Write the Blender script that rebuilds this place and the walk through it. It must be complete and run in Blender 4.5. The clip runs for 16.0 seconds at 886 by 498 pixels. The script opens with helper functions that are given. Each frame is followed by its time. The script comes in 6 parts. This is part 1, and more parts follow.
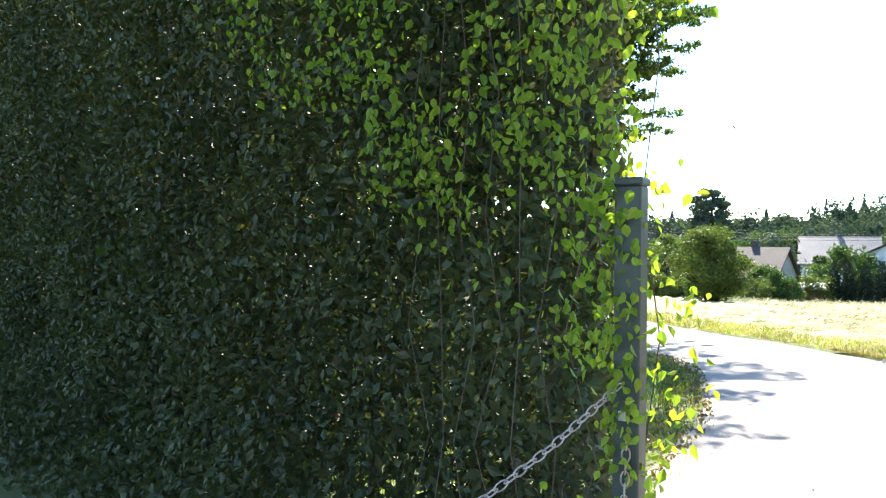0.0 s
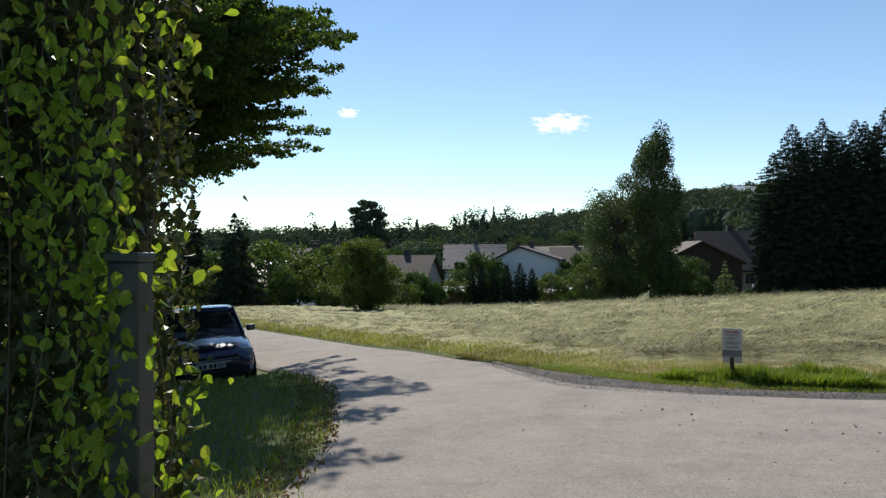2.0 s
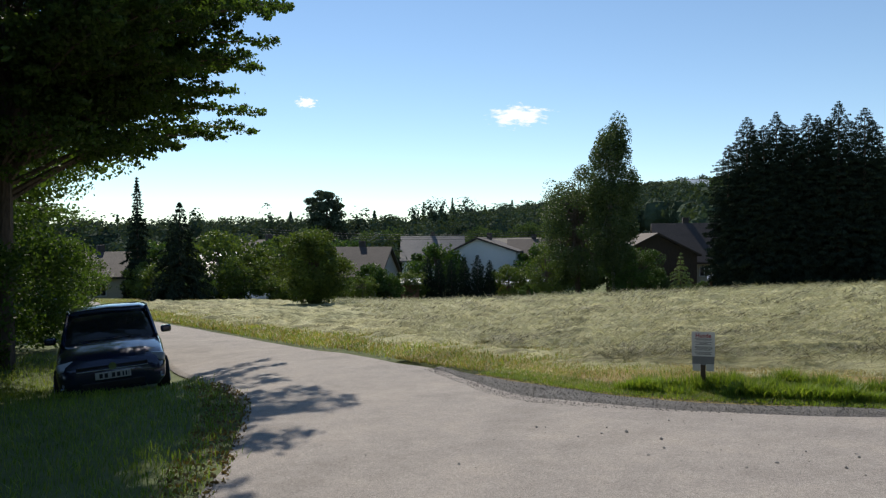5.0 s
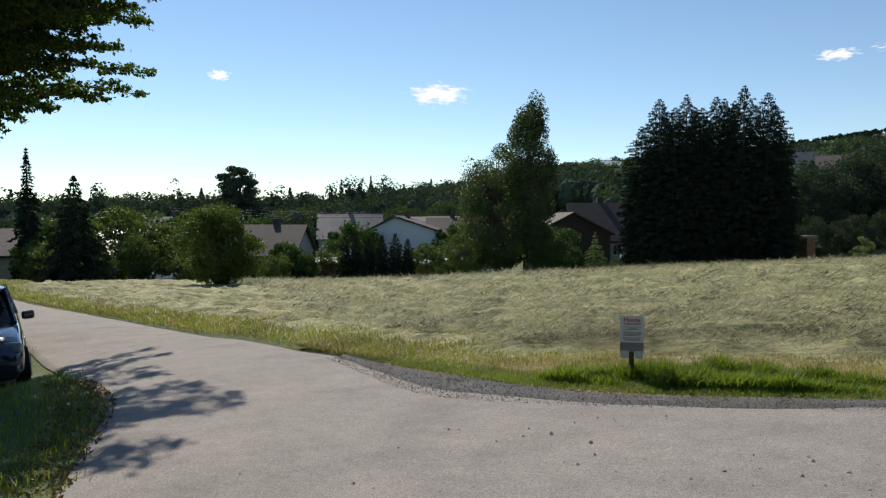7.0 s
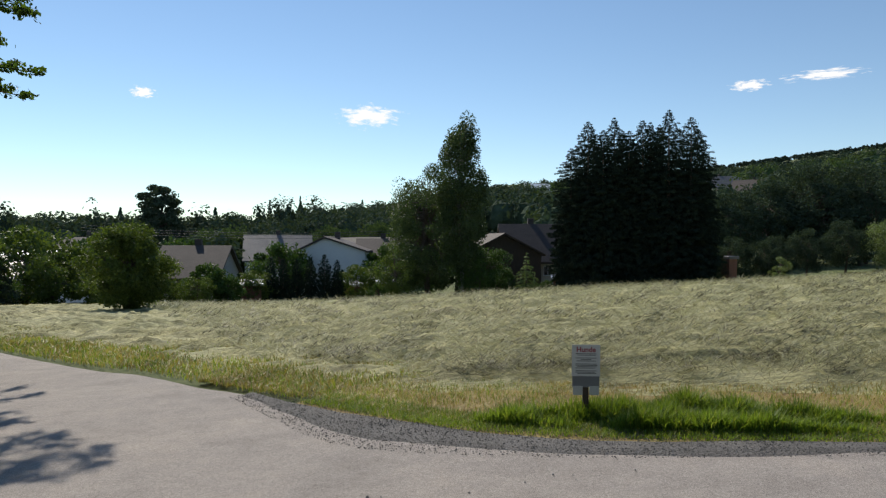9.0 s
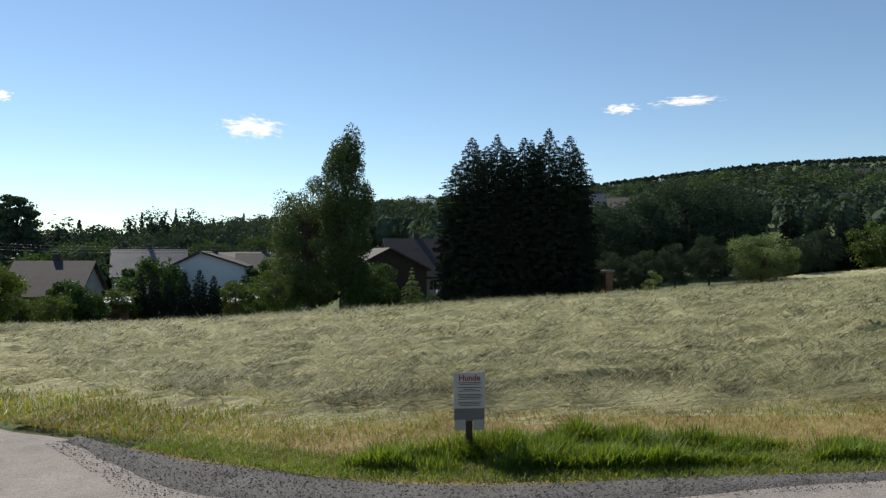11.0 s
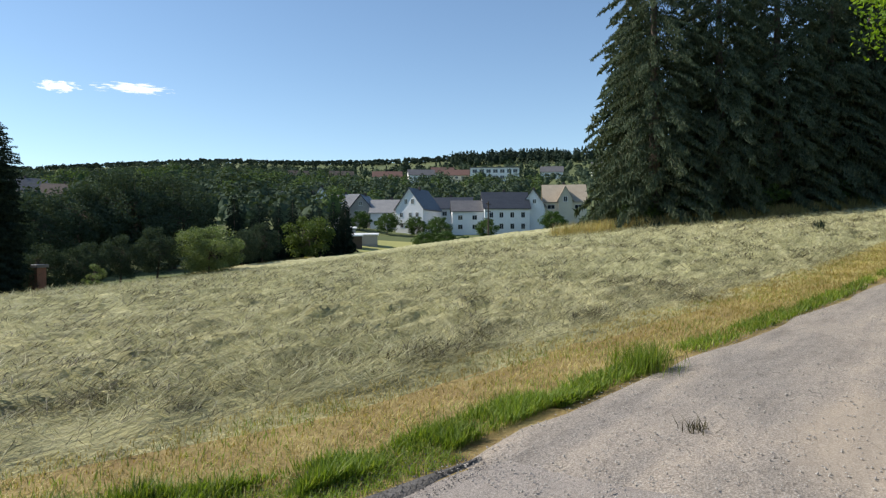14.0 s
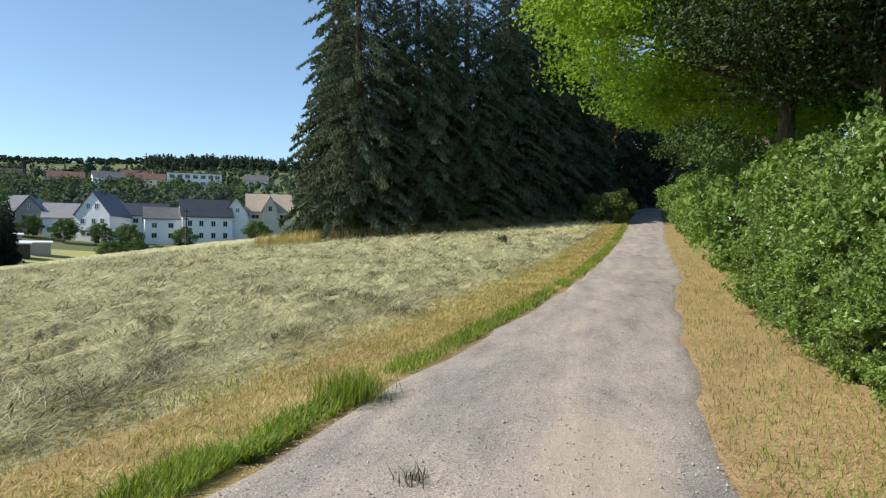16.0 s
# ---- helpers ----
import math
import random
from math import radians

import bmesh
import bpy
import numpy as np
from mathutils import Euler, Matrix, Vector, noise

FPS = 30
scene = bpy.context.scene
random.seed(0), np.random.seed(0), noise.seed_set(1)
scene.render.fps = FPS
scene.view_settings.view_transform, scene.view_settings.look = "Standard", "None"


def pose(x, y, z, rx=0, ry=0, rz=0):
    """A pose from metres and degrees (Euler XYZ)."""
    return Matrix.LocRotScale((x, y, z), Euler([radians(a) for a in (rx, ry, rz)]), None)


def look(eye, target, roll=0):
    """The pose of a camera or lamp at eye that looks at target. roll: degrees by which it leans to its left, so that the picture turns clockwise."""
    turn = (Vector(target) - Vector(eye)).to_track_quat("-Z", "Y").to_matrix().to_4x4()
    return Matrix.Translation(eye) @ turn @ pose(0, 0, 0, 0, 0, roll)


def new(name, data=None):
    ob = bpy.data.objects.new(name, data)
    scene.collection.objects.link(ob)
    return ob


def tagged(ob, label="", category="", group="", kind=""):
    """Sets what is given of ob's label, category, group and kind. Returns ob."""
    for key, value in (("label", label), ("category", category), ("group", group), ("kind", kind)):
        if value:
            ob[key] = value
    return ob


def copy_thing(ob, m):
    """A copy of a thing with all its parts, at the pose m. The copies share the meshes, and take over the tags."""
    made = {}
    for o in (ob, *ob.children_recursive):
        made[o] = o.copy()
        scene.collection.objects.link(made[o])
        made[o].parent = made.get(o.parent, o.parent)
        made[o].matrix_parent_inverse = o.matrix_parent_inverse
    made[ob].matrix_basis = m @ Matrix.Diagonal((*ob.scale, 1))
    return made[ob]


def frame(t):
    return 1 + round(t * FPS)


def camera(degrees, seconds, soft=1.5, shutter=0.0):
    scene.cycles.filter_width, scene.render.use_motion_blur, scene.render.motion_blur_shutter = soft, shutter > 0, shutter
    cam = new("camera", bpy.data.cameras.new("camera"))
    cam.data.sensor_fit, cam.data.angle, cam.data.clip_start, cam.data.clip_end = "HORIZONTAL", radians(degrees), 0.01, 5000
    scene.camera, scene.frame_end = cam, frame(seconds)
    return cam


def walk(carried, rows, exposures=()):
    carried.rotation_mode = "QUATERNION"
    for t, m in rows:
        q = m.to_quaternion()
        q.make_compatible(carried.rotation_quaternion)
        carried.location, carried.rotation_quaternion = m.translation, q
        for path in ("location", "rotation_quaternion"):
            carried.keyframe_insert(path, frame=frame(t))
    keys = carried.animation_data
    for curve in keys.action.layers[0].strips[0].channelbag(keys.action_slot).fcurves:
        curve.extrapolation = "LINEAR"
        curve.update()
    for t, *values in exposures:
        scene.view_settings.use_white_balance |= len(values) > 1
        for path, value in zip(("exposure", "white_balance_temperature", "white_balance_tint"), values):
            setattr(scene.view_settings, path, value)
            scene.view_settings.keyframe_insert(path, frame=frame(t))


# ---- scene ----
cam = camera(64.6, 16.0, soft=1.25)
PATH = [
    (0, (1.253, -0.350, 1.444), (-0.036, 1.179, 1.416), 0.36),
    (0.5, (1.345, -0.282, 1.511), (0.378, 1.469, 1.495), 0.15),
    (1, (1.418, -0.186, 1.562), (0.810, 1.719, 1.539), 0.20),
    (1.5, (1.473, -0.066, 1.599), (1.048, 1.888, 1.590), -0.15),
    (2, (1.512, 0.077, 1.636), (1.048, 2.022, 1.633), -0.44),
    (2.5, (1.537, 0.241, 1.640), (1.104, 2.193, 1.625), 0.02),
    (3, (1.552, 0.425, 1.643), (1.171, 2.388, 1.644), -0.67),
    (5.5, (1.516, 1.693, 1.617), (1.190, 3.666, 1.562), 0.05),
    (6, (1.500, 1.922, 1.603), (1.354, 3.914, 1.497), 0.69),
    (6.5, (1.489, 2.157, 1.598), (1.436, 4.153, 1.494), 0.43),
    (7, (1.530, 2.459, 1.573), (1.408, 4.453, 1.484), 0.00),
    (7.5, (1.517, 2.555, 1.598), (1.348, 4.547, 1.535), -0.02),
    (8, (1.497, 2.900, 1.561), (1.457, 4.899, 1.507), 0.27),
    (10.5, (1.718, 4.296, 1.473), (1.902, 6.288, 1.485), -0.10),
    (11, (1.767, 4.467, 1.477), (2.161, 6.428, 1.492), 0.04),
    (11.5, (1.843, 4.814, 1.470), (2.523, 6.695, 1.499), -0.29),
    (12, (1.998, 5.065, 1.454), (2.819, 6.889, 1.480), 0.25),
    (12.5, (2.107, 5.301, 1.423), (3.162, 7.000, 1.460), 0.66),
    (13, (2.258, 5.574, 1.411), (3.560, 7.092, 1.439), -0.33),
    (13.5, (2.445, 5.753, 1.411), (3.811, 7.213, 1.421), -0.86),
    (14, (2.679, 5.918, 1.392), (4.303, 7.084, 1.383), -0.22),
    (14.5, (2.874, 6.037, 1.405), (4.684, 6.888, 1.391), -0.03),
    (15, (3.075, 6.100, 1.423), (4.906, 6.904, 1.433), -0.27),
    (15.5, (3.353, 6.202, 1.396), (5.230, 6.892, 1.411), 0.20),
    (16, (3.659, 6.310, 1.399), (5.616, 6.723, 1.420), 0.08),
]
walk(cam, [(t, look(eye, target, roll)) for t, eye, target, roll in PATH],
     exposures=[(0.0, 2.1), (0.5, 1.35), (1.0, 0.65), (1.5, 0.15), (2.0, -0.05), (3.0, -0.08), (7.0, -0.2), (9.0, -0.22), (10.5, -0.2), (12.0, -0.2), (13.5, 0.08), (14.5, 0.24), (15.0, 0.33), (16.0, 0.38)])

# ---- world, sun ----
SUN_AZ, SUN_EL = radians(-27), radians(42)      # azimuth clockwise from +Y
to_sun = Vector((math.sin(SUN_AZ) * math.cos(SUN_EL), math.cos(SUN_AZ) * math.cos(SUN_EL), math.sin(SUN_EL)))
world = bpy.data.worlds.new("sky")
scene.world = world
world.use_nodes = True
wn, wl = world.node_tree.nodes, world.node_tree.links
sky = wn.new("ShaderNodeTexSky")
sky.sky_type = "NISHITA"
sky.sun_disc = False
sky.sun_elevation, sky.sun_rotation = SUN_EL, SUN_AZ
sky.air_density, sky.dust_density, sky.ozone_density = 0.9, 0.0, 1.0
wn["Background"].inputs["Strength"].default_value = 0.135
tint = wn.new("ShaderNodeMix")
tint.data_type, tint.blend_type = "RGBA", "MULTIPLY"
tint.inputs[0].default_value, tint.inputs[7].default_value = 1.0, (0.95, 1.02, 1.04, 1)
wl.new(sky.outputs["Color"], tint.inputs[6])
wl.new(tint.outputs[2], wn["Background"].inputs["Color"])
sun = new("sun", bpy.data.lights.new("sun", "SUN"))
sun.data.energy, sun.data.angle, sun.data.color = 5.0, radians(0.53), (1.0, 0.92, 0.80)
sun.matrix_world = look(to_sun * 50, (0, 0, 0))
scene.view_settings.exposure = 0.0

# ---- small tools ----


def smooth(a, b, x):
    t = np.clip((x - a) / (b - a), 0, 1)
    return t * t * (3 - 2 * t)


def G(x, y):
    """Height of the ground."""
    x, y = np.asarray(x, float), np.asarray(y, float)
    xc, yc = np.clip(x, -70, 95), np.clip(y, -40, 72)
    near = (-0.12416 * 1.0 + 0.01952 * xc + -0.00549 * yc + 0.21826 * np.tanh(xc / 8)
            + -0.00806 * np.tanh((yc - 6) / 12) + 0.66246 * xc * xc / 1e3 + 0.35972 * xc * yc / 1e3 + -0.77537 * yc * yc / 1e3
            + -0.01046 * xc ** 3 / 1e5 + -0.60297 * xc * xc * yc / 1e5 + -0.19888 * xc * yc * yc / 1e5 + 0.15316 * yc ** 3 / 1e5)
    r = np.hypot(x, y)
    az = np.degrees(np.arctan2(x, np.maximum(y, 1e-3) if np.ndim(y) == 0 else y))
    valley = -1.2 * smooth(72, 100, y) * smooth(30, -5, x) - 2.0 * smooth(74, 100, y) * smooth(45, 75, x)
    rise = 17 + 36 * smooth(-20, 12, az) + 22 * smooth(12, 40, az) + 12 * smooth(40, 62, az) - 20 * smooth(100, 160, az)
    rise = rise * np.clip((r - 115 - 40 * smooth(35, 55, az)) / 570, 0, 1.3) ** 1.12
    dip = -1.05 * smooth(22, 62, y) * smooth(110, 80, y) * smooth(-30, 8, x) * smooth(75, 35, x)
    verge = -0.32 * np.exp(-((x + 6.7) ** 2 + (y - 12.5) ** 2) / 4.5)
    return near + valley + rise + dip + verge


def gz(x, y):
    return float(G(x, y))


def mesh_np(name, verts, faces, smooth_shade=False, mats=()):
    """A mesh from arrays: verts (n, 3), faces (m, 3 or 4)."""
    me = bpy.data.meshes.new(name)
    verts, faces = np.asarray(verts, np.float32), np.asarray(faces, np.int32)
    k = faces.shape[1]
    me.vertices.add(len(verts))
    me.vertices.foreach_set("co", verts.ravel())
    me.loops.add(faces.size)
    me.loops.foreach_set("vertex_index", faces.ravel())
    me.polygons.add(len(faces))
    me.polygons.foreach_set("loop_start", np.arange(0, faces.size, k, dtype=np.int32))
    me.polygons.foreach_set("use_smooth", np.full(len(faces), smooth_shade))
    me.update(calc_edges=True)
    for m in mats:
        me.materials.append(m)
    return me


def part(name, bm, material, parent=None, label=""):
    """Links a bmesh, or a ready mesh, as one mesh object under a thing or part."""
    if isinstance(bm, bmesh.types.BMesh):
        me = bpy.data.meshes.new(name)
        bm.normal_update()
        bm.to_mesh(me)
        bm.free()
    else:
        me = bm
    if material is not None:
        me.materials.clear()
        me.materials.append(material)
    ob = new(name, me)
    if parent is not None:
        ob.parent = parent
    if label:
        ob["label"] = label
    return ob


def box(bm, x0, x1, y0, y1, z0, z1, bevel=0.0, m=None):
    made = bmesh.ops.create_cube(bm, size=1.0, matrix=Matrix.Translation(((x0 + x1) / 2, (y0 + y1) / 2, (z0 + z1) / 2)) @ Matrix.Diagonal((abs(x1 - x0), abs(y1 - y0), abs(z1 - z0), 1)))
    vs = made["verts"]
    if bevel:
        es = list({e for v in vs for e in v.link_edges})
        vs = list({v for f in bmesh.ops.bevel(bm, geom=es, offset=bevel, segments=2, profile=0.5, affect="EDGES")["faces"] for v in f.verts} | {v for v in vs if v.is_valid})
    if m is not None:
        bmesh.ops.transform(bm, matrix=m, verts=vs)
    return vs


def cone(bm, p, q, r0, r1, n=8):
    p, q = Vector(p), Vector(q)
    d = q - p
    m = Matrix.Translation((p + q) / 2) @ d.to_track_quat("Z", "Y").to_matrix().to_4x4()
    return bmesh.ops.create_cone(bm, cap_ends=True, segments=n, radius1=r0, radius2=r1, depth=d.length, matrix=m)["verts"]


def boxbm(*a, **k):
    bm = bmesh.new()
    box(bm, *a, **k)
    return bm


def thing(name, label, category, x=0, y=0, z=0, rz=0, group="", rx=0, ry=0):
    e = new(name)
    e.matrix_world = pose(x, y, z, rx, ry, rz)
    return tagged(e, label, category, group)


def extruded(bm, outline, axis_from, axis_to, axis="x"):
    """A prism: outline of (a, b) pairs, extruded along an axis."""
    def put(u, v, w):
        return (w, u, v) if axis == "x" else (u, w, v)
    a = [bm.verts.new(put(u, v, axis_from)) for u, v in outline]
    b = [bm.verts.new(put(u, v, axis_to)) for u, v in outline]
    n = len(a)
    bm.faces.new(a[::-1])
    bm.faces.new(b)
    for i in range(n):
        bm.faces.new((a[i], a[(i + 1) % n], b[(i + 1) % n], b[i]))
    bmesh.ops.recalc_face_normals(bm, faces=bm.faces)


# ---- materials ----
def material(name, build):
    m = bpy.data.materials.new(name)
    m.use_nodes = True
    nt = m.node_tree
    b = nt.nodes["Principled BSDF"]
    build(nt, b)
    return m


def node(nt, kind, **inputs):
    n = nt.nodes.new(kind)
    for k, v in inputs.items():
        n.inputs[k.replace("_", " ")].default_value = v
    return n


def ramp(nt, fac, stops):
    r = nt.nodes.new("ShaderNodeValToRGB")
    el = r.color_ramp.elements
    while len(el) < len(stops):
        el.new(0.5)
    for e, (p, c) in zip(el, stops):
        e.position, e.color = p, (*c, 1)
    nt.links.new(fac, r.inputs["Fac"])
    return r.outputs["Color"]


def noise_tex(nt, scale, detail=4, rough=0.6, coord=None, stretch=None):
    t = nt.nodes.new("ShaderNodeTexCoord") if coord is None else None
    out = t.outputs["Object"] if t else coord
    if stretch:
        mp = nt.nodes.new("ShaderNodeMapping")
        mp.inputs["Scale"].default_value = stretch
        nt.links.new(out, mp.inputs["Vector"])
        out = mp.outputs["Vector"]
    n = node(nt, "ShaderNodeTexNoise", Scale=scale, Detail=detail, Roughness=rough)
    nt.links.new(out, n.inputs["Vector"])
    return n.outputs["Fac"]


def mixc(nt, fac, a, b, mode="MIX"):
    n = nt.nodes.new("ShaderNodeMix")
    n.data_type, n.blend_type = "RGBA", mode
    for sock, v in ((n.inputs[0], fac), (n.inputs[6], a), (n.inputs[7], b)):
        if isinstance(v, (int, float)):
            sock.default_value = v
        elif isinstance(v, tuple):
            sock.default_value = (*v, 1)
        else:
            nt.links.new(v, sock)
    return n.outputs[2]


def bump(nt, b, height, strength, distance=0.02):
    n = node(nt, "ShaderNodeBump", Strength=strength, Distance=distance)
    nt.links.new(height, n.inputs["Height"])
    nt.links.new(n.outputs["Normal"], b.inputs["Normal"])


def rough_surface(name, c1, c2, scale, fine=60.0, rough=0.85, bump_s=0.4, dist=0.01, metal=0.0, c3=None, stretch=None):
    def build(nt, b):
        big, small = noise_tex(nt, scale, 5, stretch=stretch), noise_tex(nt, fine, 3, stretch=stretch)
        col = ramp(nt, big, [(0.3, c1), (0.7, c2)])
        col = mixc(nt, 0.35, col, ramp(nt, small, [(0.3, tuple(v * 0.55 for v in c1)), (0.7, c3 or tuple(min(1, v * 1.25) for v in c2))]))
        nt.links.new(col, b.inputs["Base Color"])
        b.inputs["Roughness"].default_value, b.inputs["Metallic"].default_value = rough, metal
        bump(nt, b, small, bump_s, dist)
    return material(name, build)


def leaf_mat(name, dark, light, trans=0.35, rough=0.55, tint=None, through_tint=(1.2, 1.25, 0.5)):
    """Thin leaves: a diffuse and a translucent share, each leaf of its own shade."""
    def build(nt, b):
        g = nt.nodes.new("ShaderNodeNewGeometry")
        col = ramp(nt, g.outputs["Random Per Island"], [(0.0, dark), (0.75, light), (1.0, tint or light)])
        big = noise_tex(nt, 0.9, 3)
        col = mixc(nt, 0.45, col, ramp(nt, big, [(0.3, tuple(v * 0.55 for v in dark)), (0.7, tuple(v * 1.15 for v in light))]))
        nt.links.new(col, b.inputs["Base Color"])
        b.inputs["Roughness"].default_value = rough
        b.inputs["Specular IOR Level"].default_value = 0.3 if rough < 0.75 else 0.05
        t = nt.nodes.new("ShaderNodeBsdfTranslucent")
        warm = mixc(nt, 1.0, col, through_tint, "MULTIPLY")
        nt.links.new(warm, t.inputs["Color"])
        mx = nt.nodes.new("ShaderNodeMixShader")
        mx.inputs["Fac"].default_value = trans
        out = nt.nodes["Material Output"]
        nt.links.new(b.outputs["BSDF"], mx.inputs[1])
        nt.links.new(t.outputs["BSDF"], mx.inputs[2])
        nt.links.new(mx.outputs["Shader"], out.inputs["Surface"])
    return material(name, build)


def plain(name, c, rough=0.5, metal=0.0, var=0.12, scale=6.0, coat=0.0):
    def build(nt, b):
        n = noise_tex(nt, scale, 5)
        nt.links.new(ramp(nt, n, [(0.25, tuple(v * (1 - var) for v in c)), (0.75, tuple(min(1, v * (1 + var)) for v in c))]), b.inputs["Base Color"])
        b.inputs["Roughness"].default_value, b.inputs["Metallic"].default_value = rough, metal
        b.inputs["Coat Weight"].default_value = coat
    return material(name, build)


def glass_mat(name, c=(0.02, 0.025, 0.03)):
    def build(nt, b):
        b.inputs["Base Color"].default_value = (*c, 1)
        b.inputs["Roughness"].default_value = 0.05
        b.inputs["Specular IOR Level"].default_value = 0.7
    return material(name, build)


def road_mat(name, c1, c2, sand, speck, far, patch=None):
    """Worn road: broad stains, sandy drifts, and grit that shows as light and dark grains."""
    def build(nt, b):
        big, mid, grit = noise_tex(nt, 0.45, 6), noise_tex(nt, 5.0, 8, 0.8), noise_tex(nt, speck, 2, 0.9)
        col = ramp(nt, big, [(0.32, c1), (0.68, c2)])
        drift = ramp(nt, noise_tex(nt, 0.28, 4, 0.65, stretch=(0.6, 1.3, 1)), [(0.5, (0, 0, 0)), (0.62, (1, 1, 1))])
        col = mixc(nt, mixc(nt, 0.65, (0.0, 0.0, 0.0), drift), col, sand)
        col = mixc(nt, 0.4, col, ramp(nt, mid, [(0.36, tuple(v * 0.5 for v in c1)), (0.64, tuple(v * 1.3 for v in c2))]))
        coarse = noise_tex(nt, speck * 0.3, 3, 0.8)
        col = mixc(nt, 0.35, col, ramp(nt, coarse, [(0.38, (0.06, 0.056, 0.052)), (0.5, c2), (0.64, (0.50, 0.465, 0.42))]))
        rut = noise_tex(nt, 1.3, 5, 0.65, stretch=(0.14, 1.7, 1))
        col = mixc(nt, 0.36 if patch else 0.08, col, ramp(nt, rut, [(0.38, tuple(v * 0.6 for v in c1)), (0.62, tuple(v * 1.15 for v in sand))]))
        col = mixc(nt, 0.45, col, ramp(nt, grit, [(0.36, (0.07, 0.065, 0.06)), (0.5, c2), (0.64, (0.62, 0.58, 0.53))]))
        worn = noise_tex(nt, 1.7, 7, 0.75, stretch=(0.45, 1.2, 1) if patch else (0.8, 1, 1))
        col = mixc(nt, 0.85 if patch else 0.5, col, mixc(nt, 1.0, col, ramp(nt, worn, [(0.32, (0.62, 0.6, 0.58)), (0.5, (1.0, 0.99, 0.98)), (0.68, (1.32, 1.26, 1.18))]), "MULTIPLY"))
        if patch:
            tc, mp = nt.nodes.new("ShaderNodeTexCoord"), nt.nodes.new("ShaderNodeMapping")
            mp.vector_type = "TEXTURE"
            mp.inputs["Location"].default_value, mp.inputs["Scale"].default_value = patch
            nt.links.new(tc.outputs["Object"], mp.inputs["Vector"])
            ln = nt.nodes.new("ShaderNodeVectorMath")
            ln.operation = "LENGTH"
            nt.links.new(mp.outputs["Vector"], ln.inputs[0])
            wide = mixc(nt, 0.35, ln.outputs["Value"], noise_tex(nt, 2.4, 6, 0.7))
            col = mixc(nt, ramp(nt, wide, [(0.5, (0.45, 0.45, 0.45)), (0.75, (0, 0, 0))]), col, sand)
        nt.links.new(col, b.inputs["Base Color"])
        b.inputs["Roughness"].default_value = 0.92
        bump(nt, b, mixc(nt, 0.5, coarse, grit), 0.9, far * 1.4)
    return material(name, build)


M_ASPHALT = road_mat("asphalt", (0.212, 0.187, 0.171), (0.308, 0.275, 0.252), (0.39, 0.335, 0.275), 130, 0.006)
M_TRACK = road_mat("packed_gravel", (0.15, 0.135, 0.122), (0.30, 0.272, 0.247), (0.47, 0.385, 0.29), 75, 0.012, ((7.7, 6.3, 0.2), (1.5, 0.55, 3)))
M_GRAVEL = rough_surface("dark_gravel", (0.085, 0.08, 0.077), (0.19, 0.18, 0.17), 3.0, 55, 0.95, 1.0, 0.02)
M_STONE = rough_surface("stone", (0.24, 0.225, 0.21), (0.50, 0.47, 0.43), 8, 60, 0.9, 0.4)
M_BARK = rough_surface("bark", (0.06, 0.045, 0.035), (0.14, 0.11, 0.085), 4, 30, 0.95, 1.0, 0.03, stretch=(1, 1, 0.25))
M_BIRCH = rough_surface("birch_bark", (0.55, 0.53, 0.5), (0.12, 0.11, 0.1), 2.2, 20, 0.8, 0.4, 0.01)
M_GRASS = leaf_mat("grass", (0.065, 0.125, 0.02), (0.25, 0.35, 0.065), 0.45, tint=(0.42, 0.41, 0.13), through_tint=(1.4, 1.4, 0.5))
M_STRAW = leaf_mat("hay", (0.11, 0.105, 0.045), (0.58, 0.57, 0.36), 0.3, tint=(0.85, 0.82, 0.62), through_tint=(1.1, 1.1, 0.8))
M_DRY = leaf_mat("dry_grass", (0.31, 0.215, 0.075), (0.58, 0.49, 0.22), 0.25, tint=(0.36, 0.42, 0.13))
M_CLIMB = leaf_mat("climber_leaf", (0.10, 0.20, 0.02), (0.25, 0.37, 0.06), 0.55, 0.4, tint=(0.38, 0.42, 0.09), through_tint=(1.45, 1.35, 0.5))
M_HEDGE = leaf_mat("hedge_leaf", (0.075, 0.14, 0.03), (0.23, 0.34, 0.085), 0.35, 0.35)
M_DARKHEDGE = leaf_mat("dark_hedge_leaf", (0.035, 0.048, 0.022), (0.085, 0.105, 0.048), 0.3, 0.5, tint=(0.14, 0.11, 0.06))
M_BEECH = leaf_mat("broad_leaf", (0.03, 0.065, 0.014), (0.09, 0.155, 0.035), 0.25)
M_TWIG = leaf_mat("dark_broad_leaf", (0.028, 0.056, 0.016), (0.09, 0.145, 0.036), 0.5)
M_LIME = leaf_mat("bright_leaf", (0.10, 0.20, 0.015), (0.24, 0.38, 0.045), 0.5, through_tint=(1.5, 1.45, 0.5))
M_SAGE = leaf_mat("sage_leaf", (0.10, 0.14, 0.055), (0.22, 0.28, 0.12), 0.3)
M_OLIVE = leaf_mat("orchard_leaf", (0.045, 0.078, 0.018), (0.14, 0.19, 0.045), 0.3)
M_BIRCHLEAF = leaf_mat("birch_leaf", (0.035, 0.062, 0.024), (0.10, 0.14, 0.055), 0.28)
M_NEEDLE = leaf_mat("needles", (0.015, 0.027, 0.020), (0.042, 0.060, 0.042), 0.06, 0.8)
M_NEEDLE2 = leaf_mat("grey_needles", (0.035, 0.058, 0.036), (0.12, 0.15, 0.095), 0.12, 0.8, tint=(0.16, 0.155, 0.10))
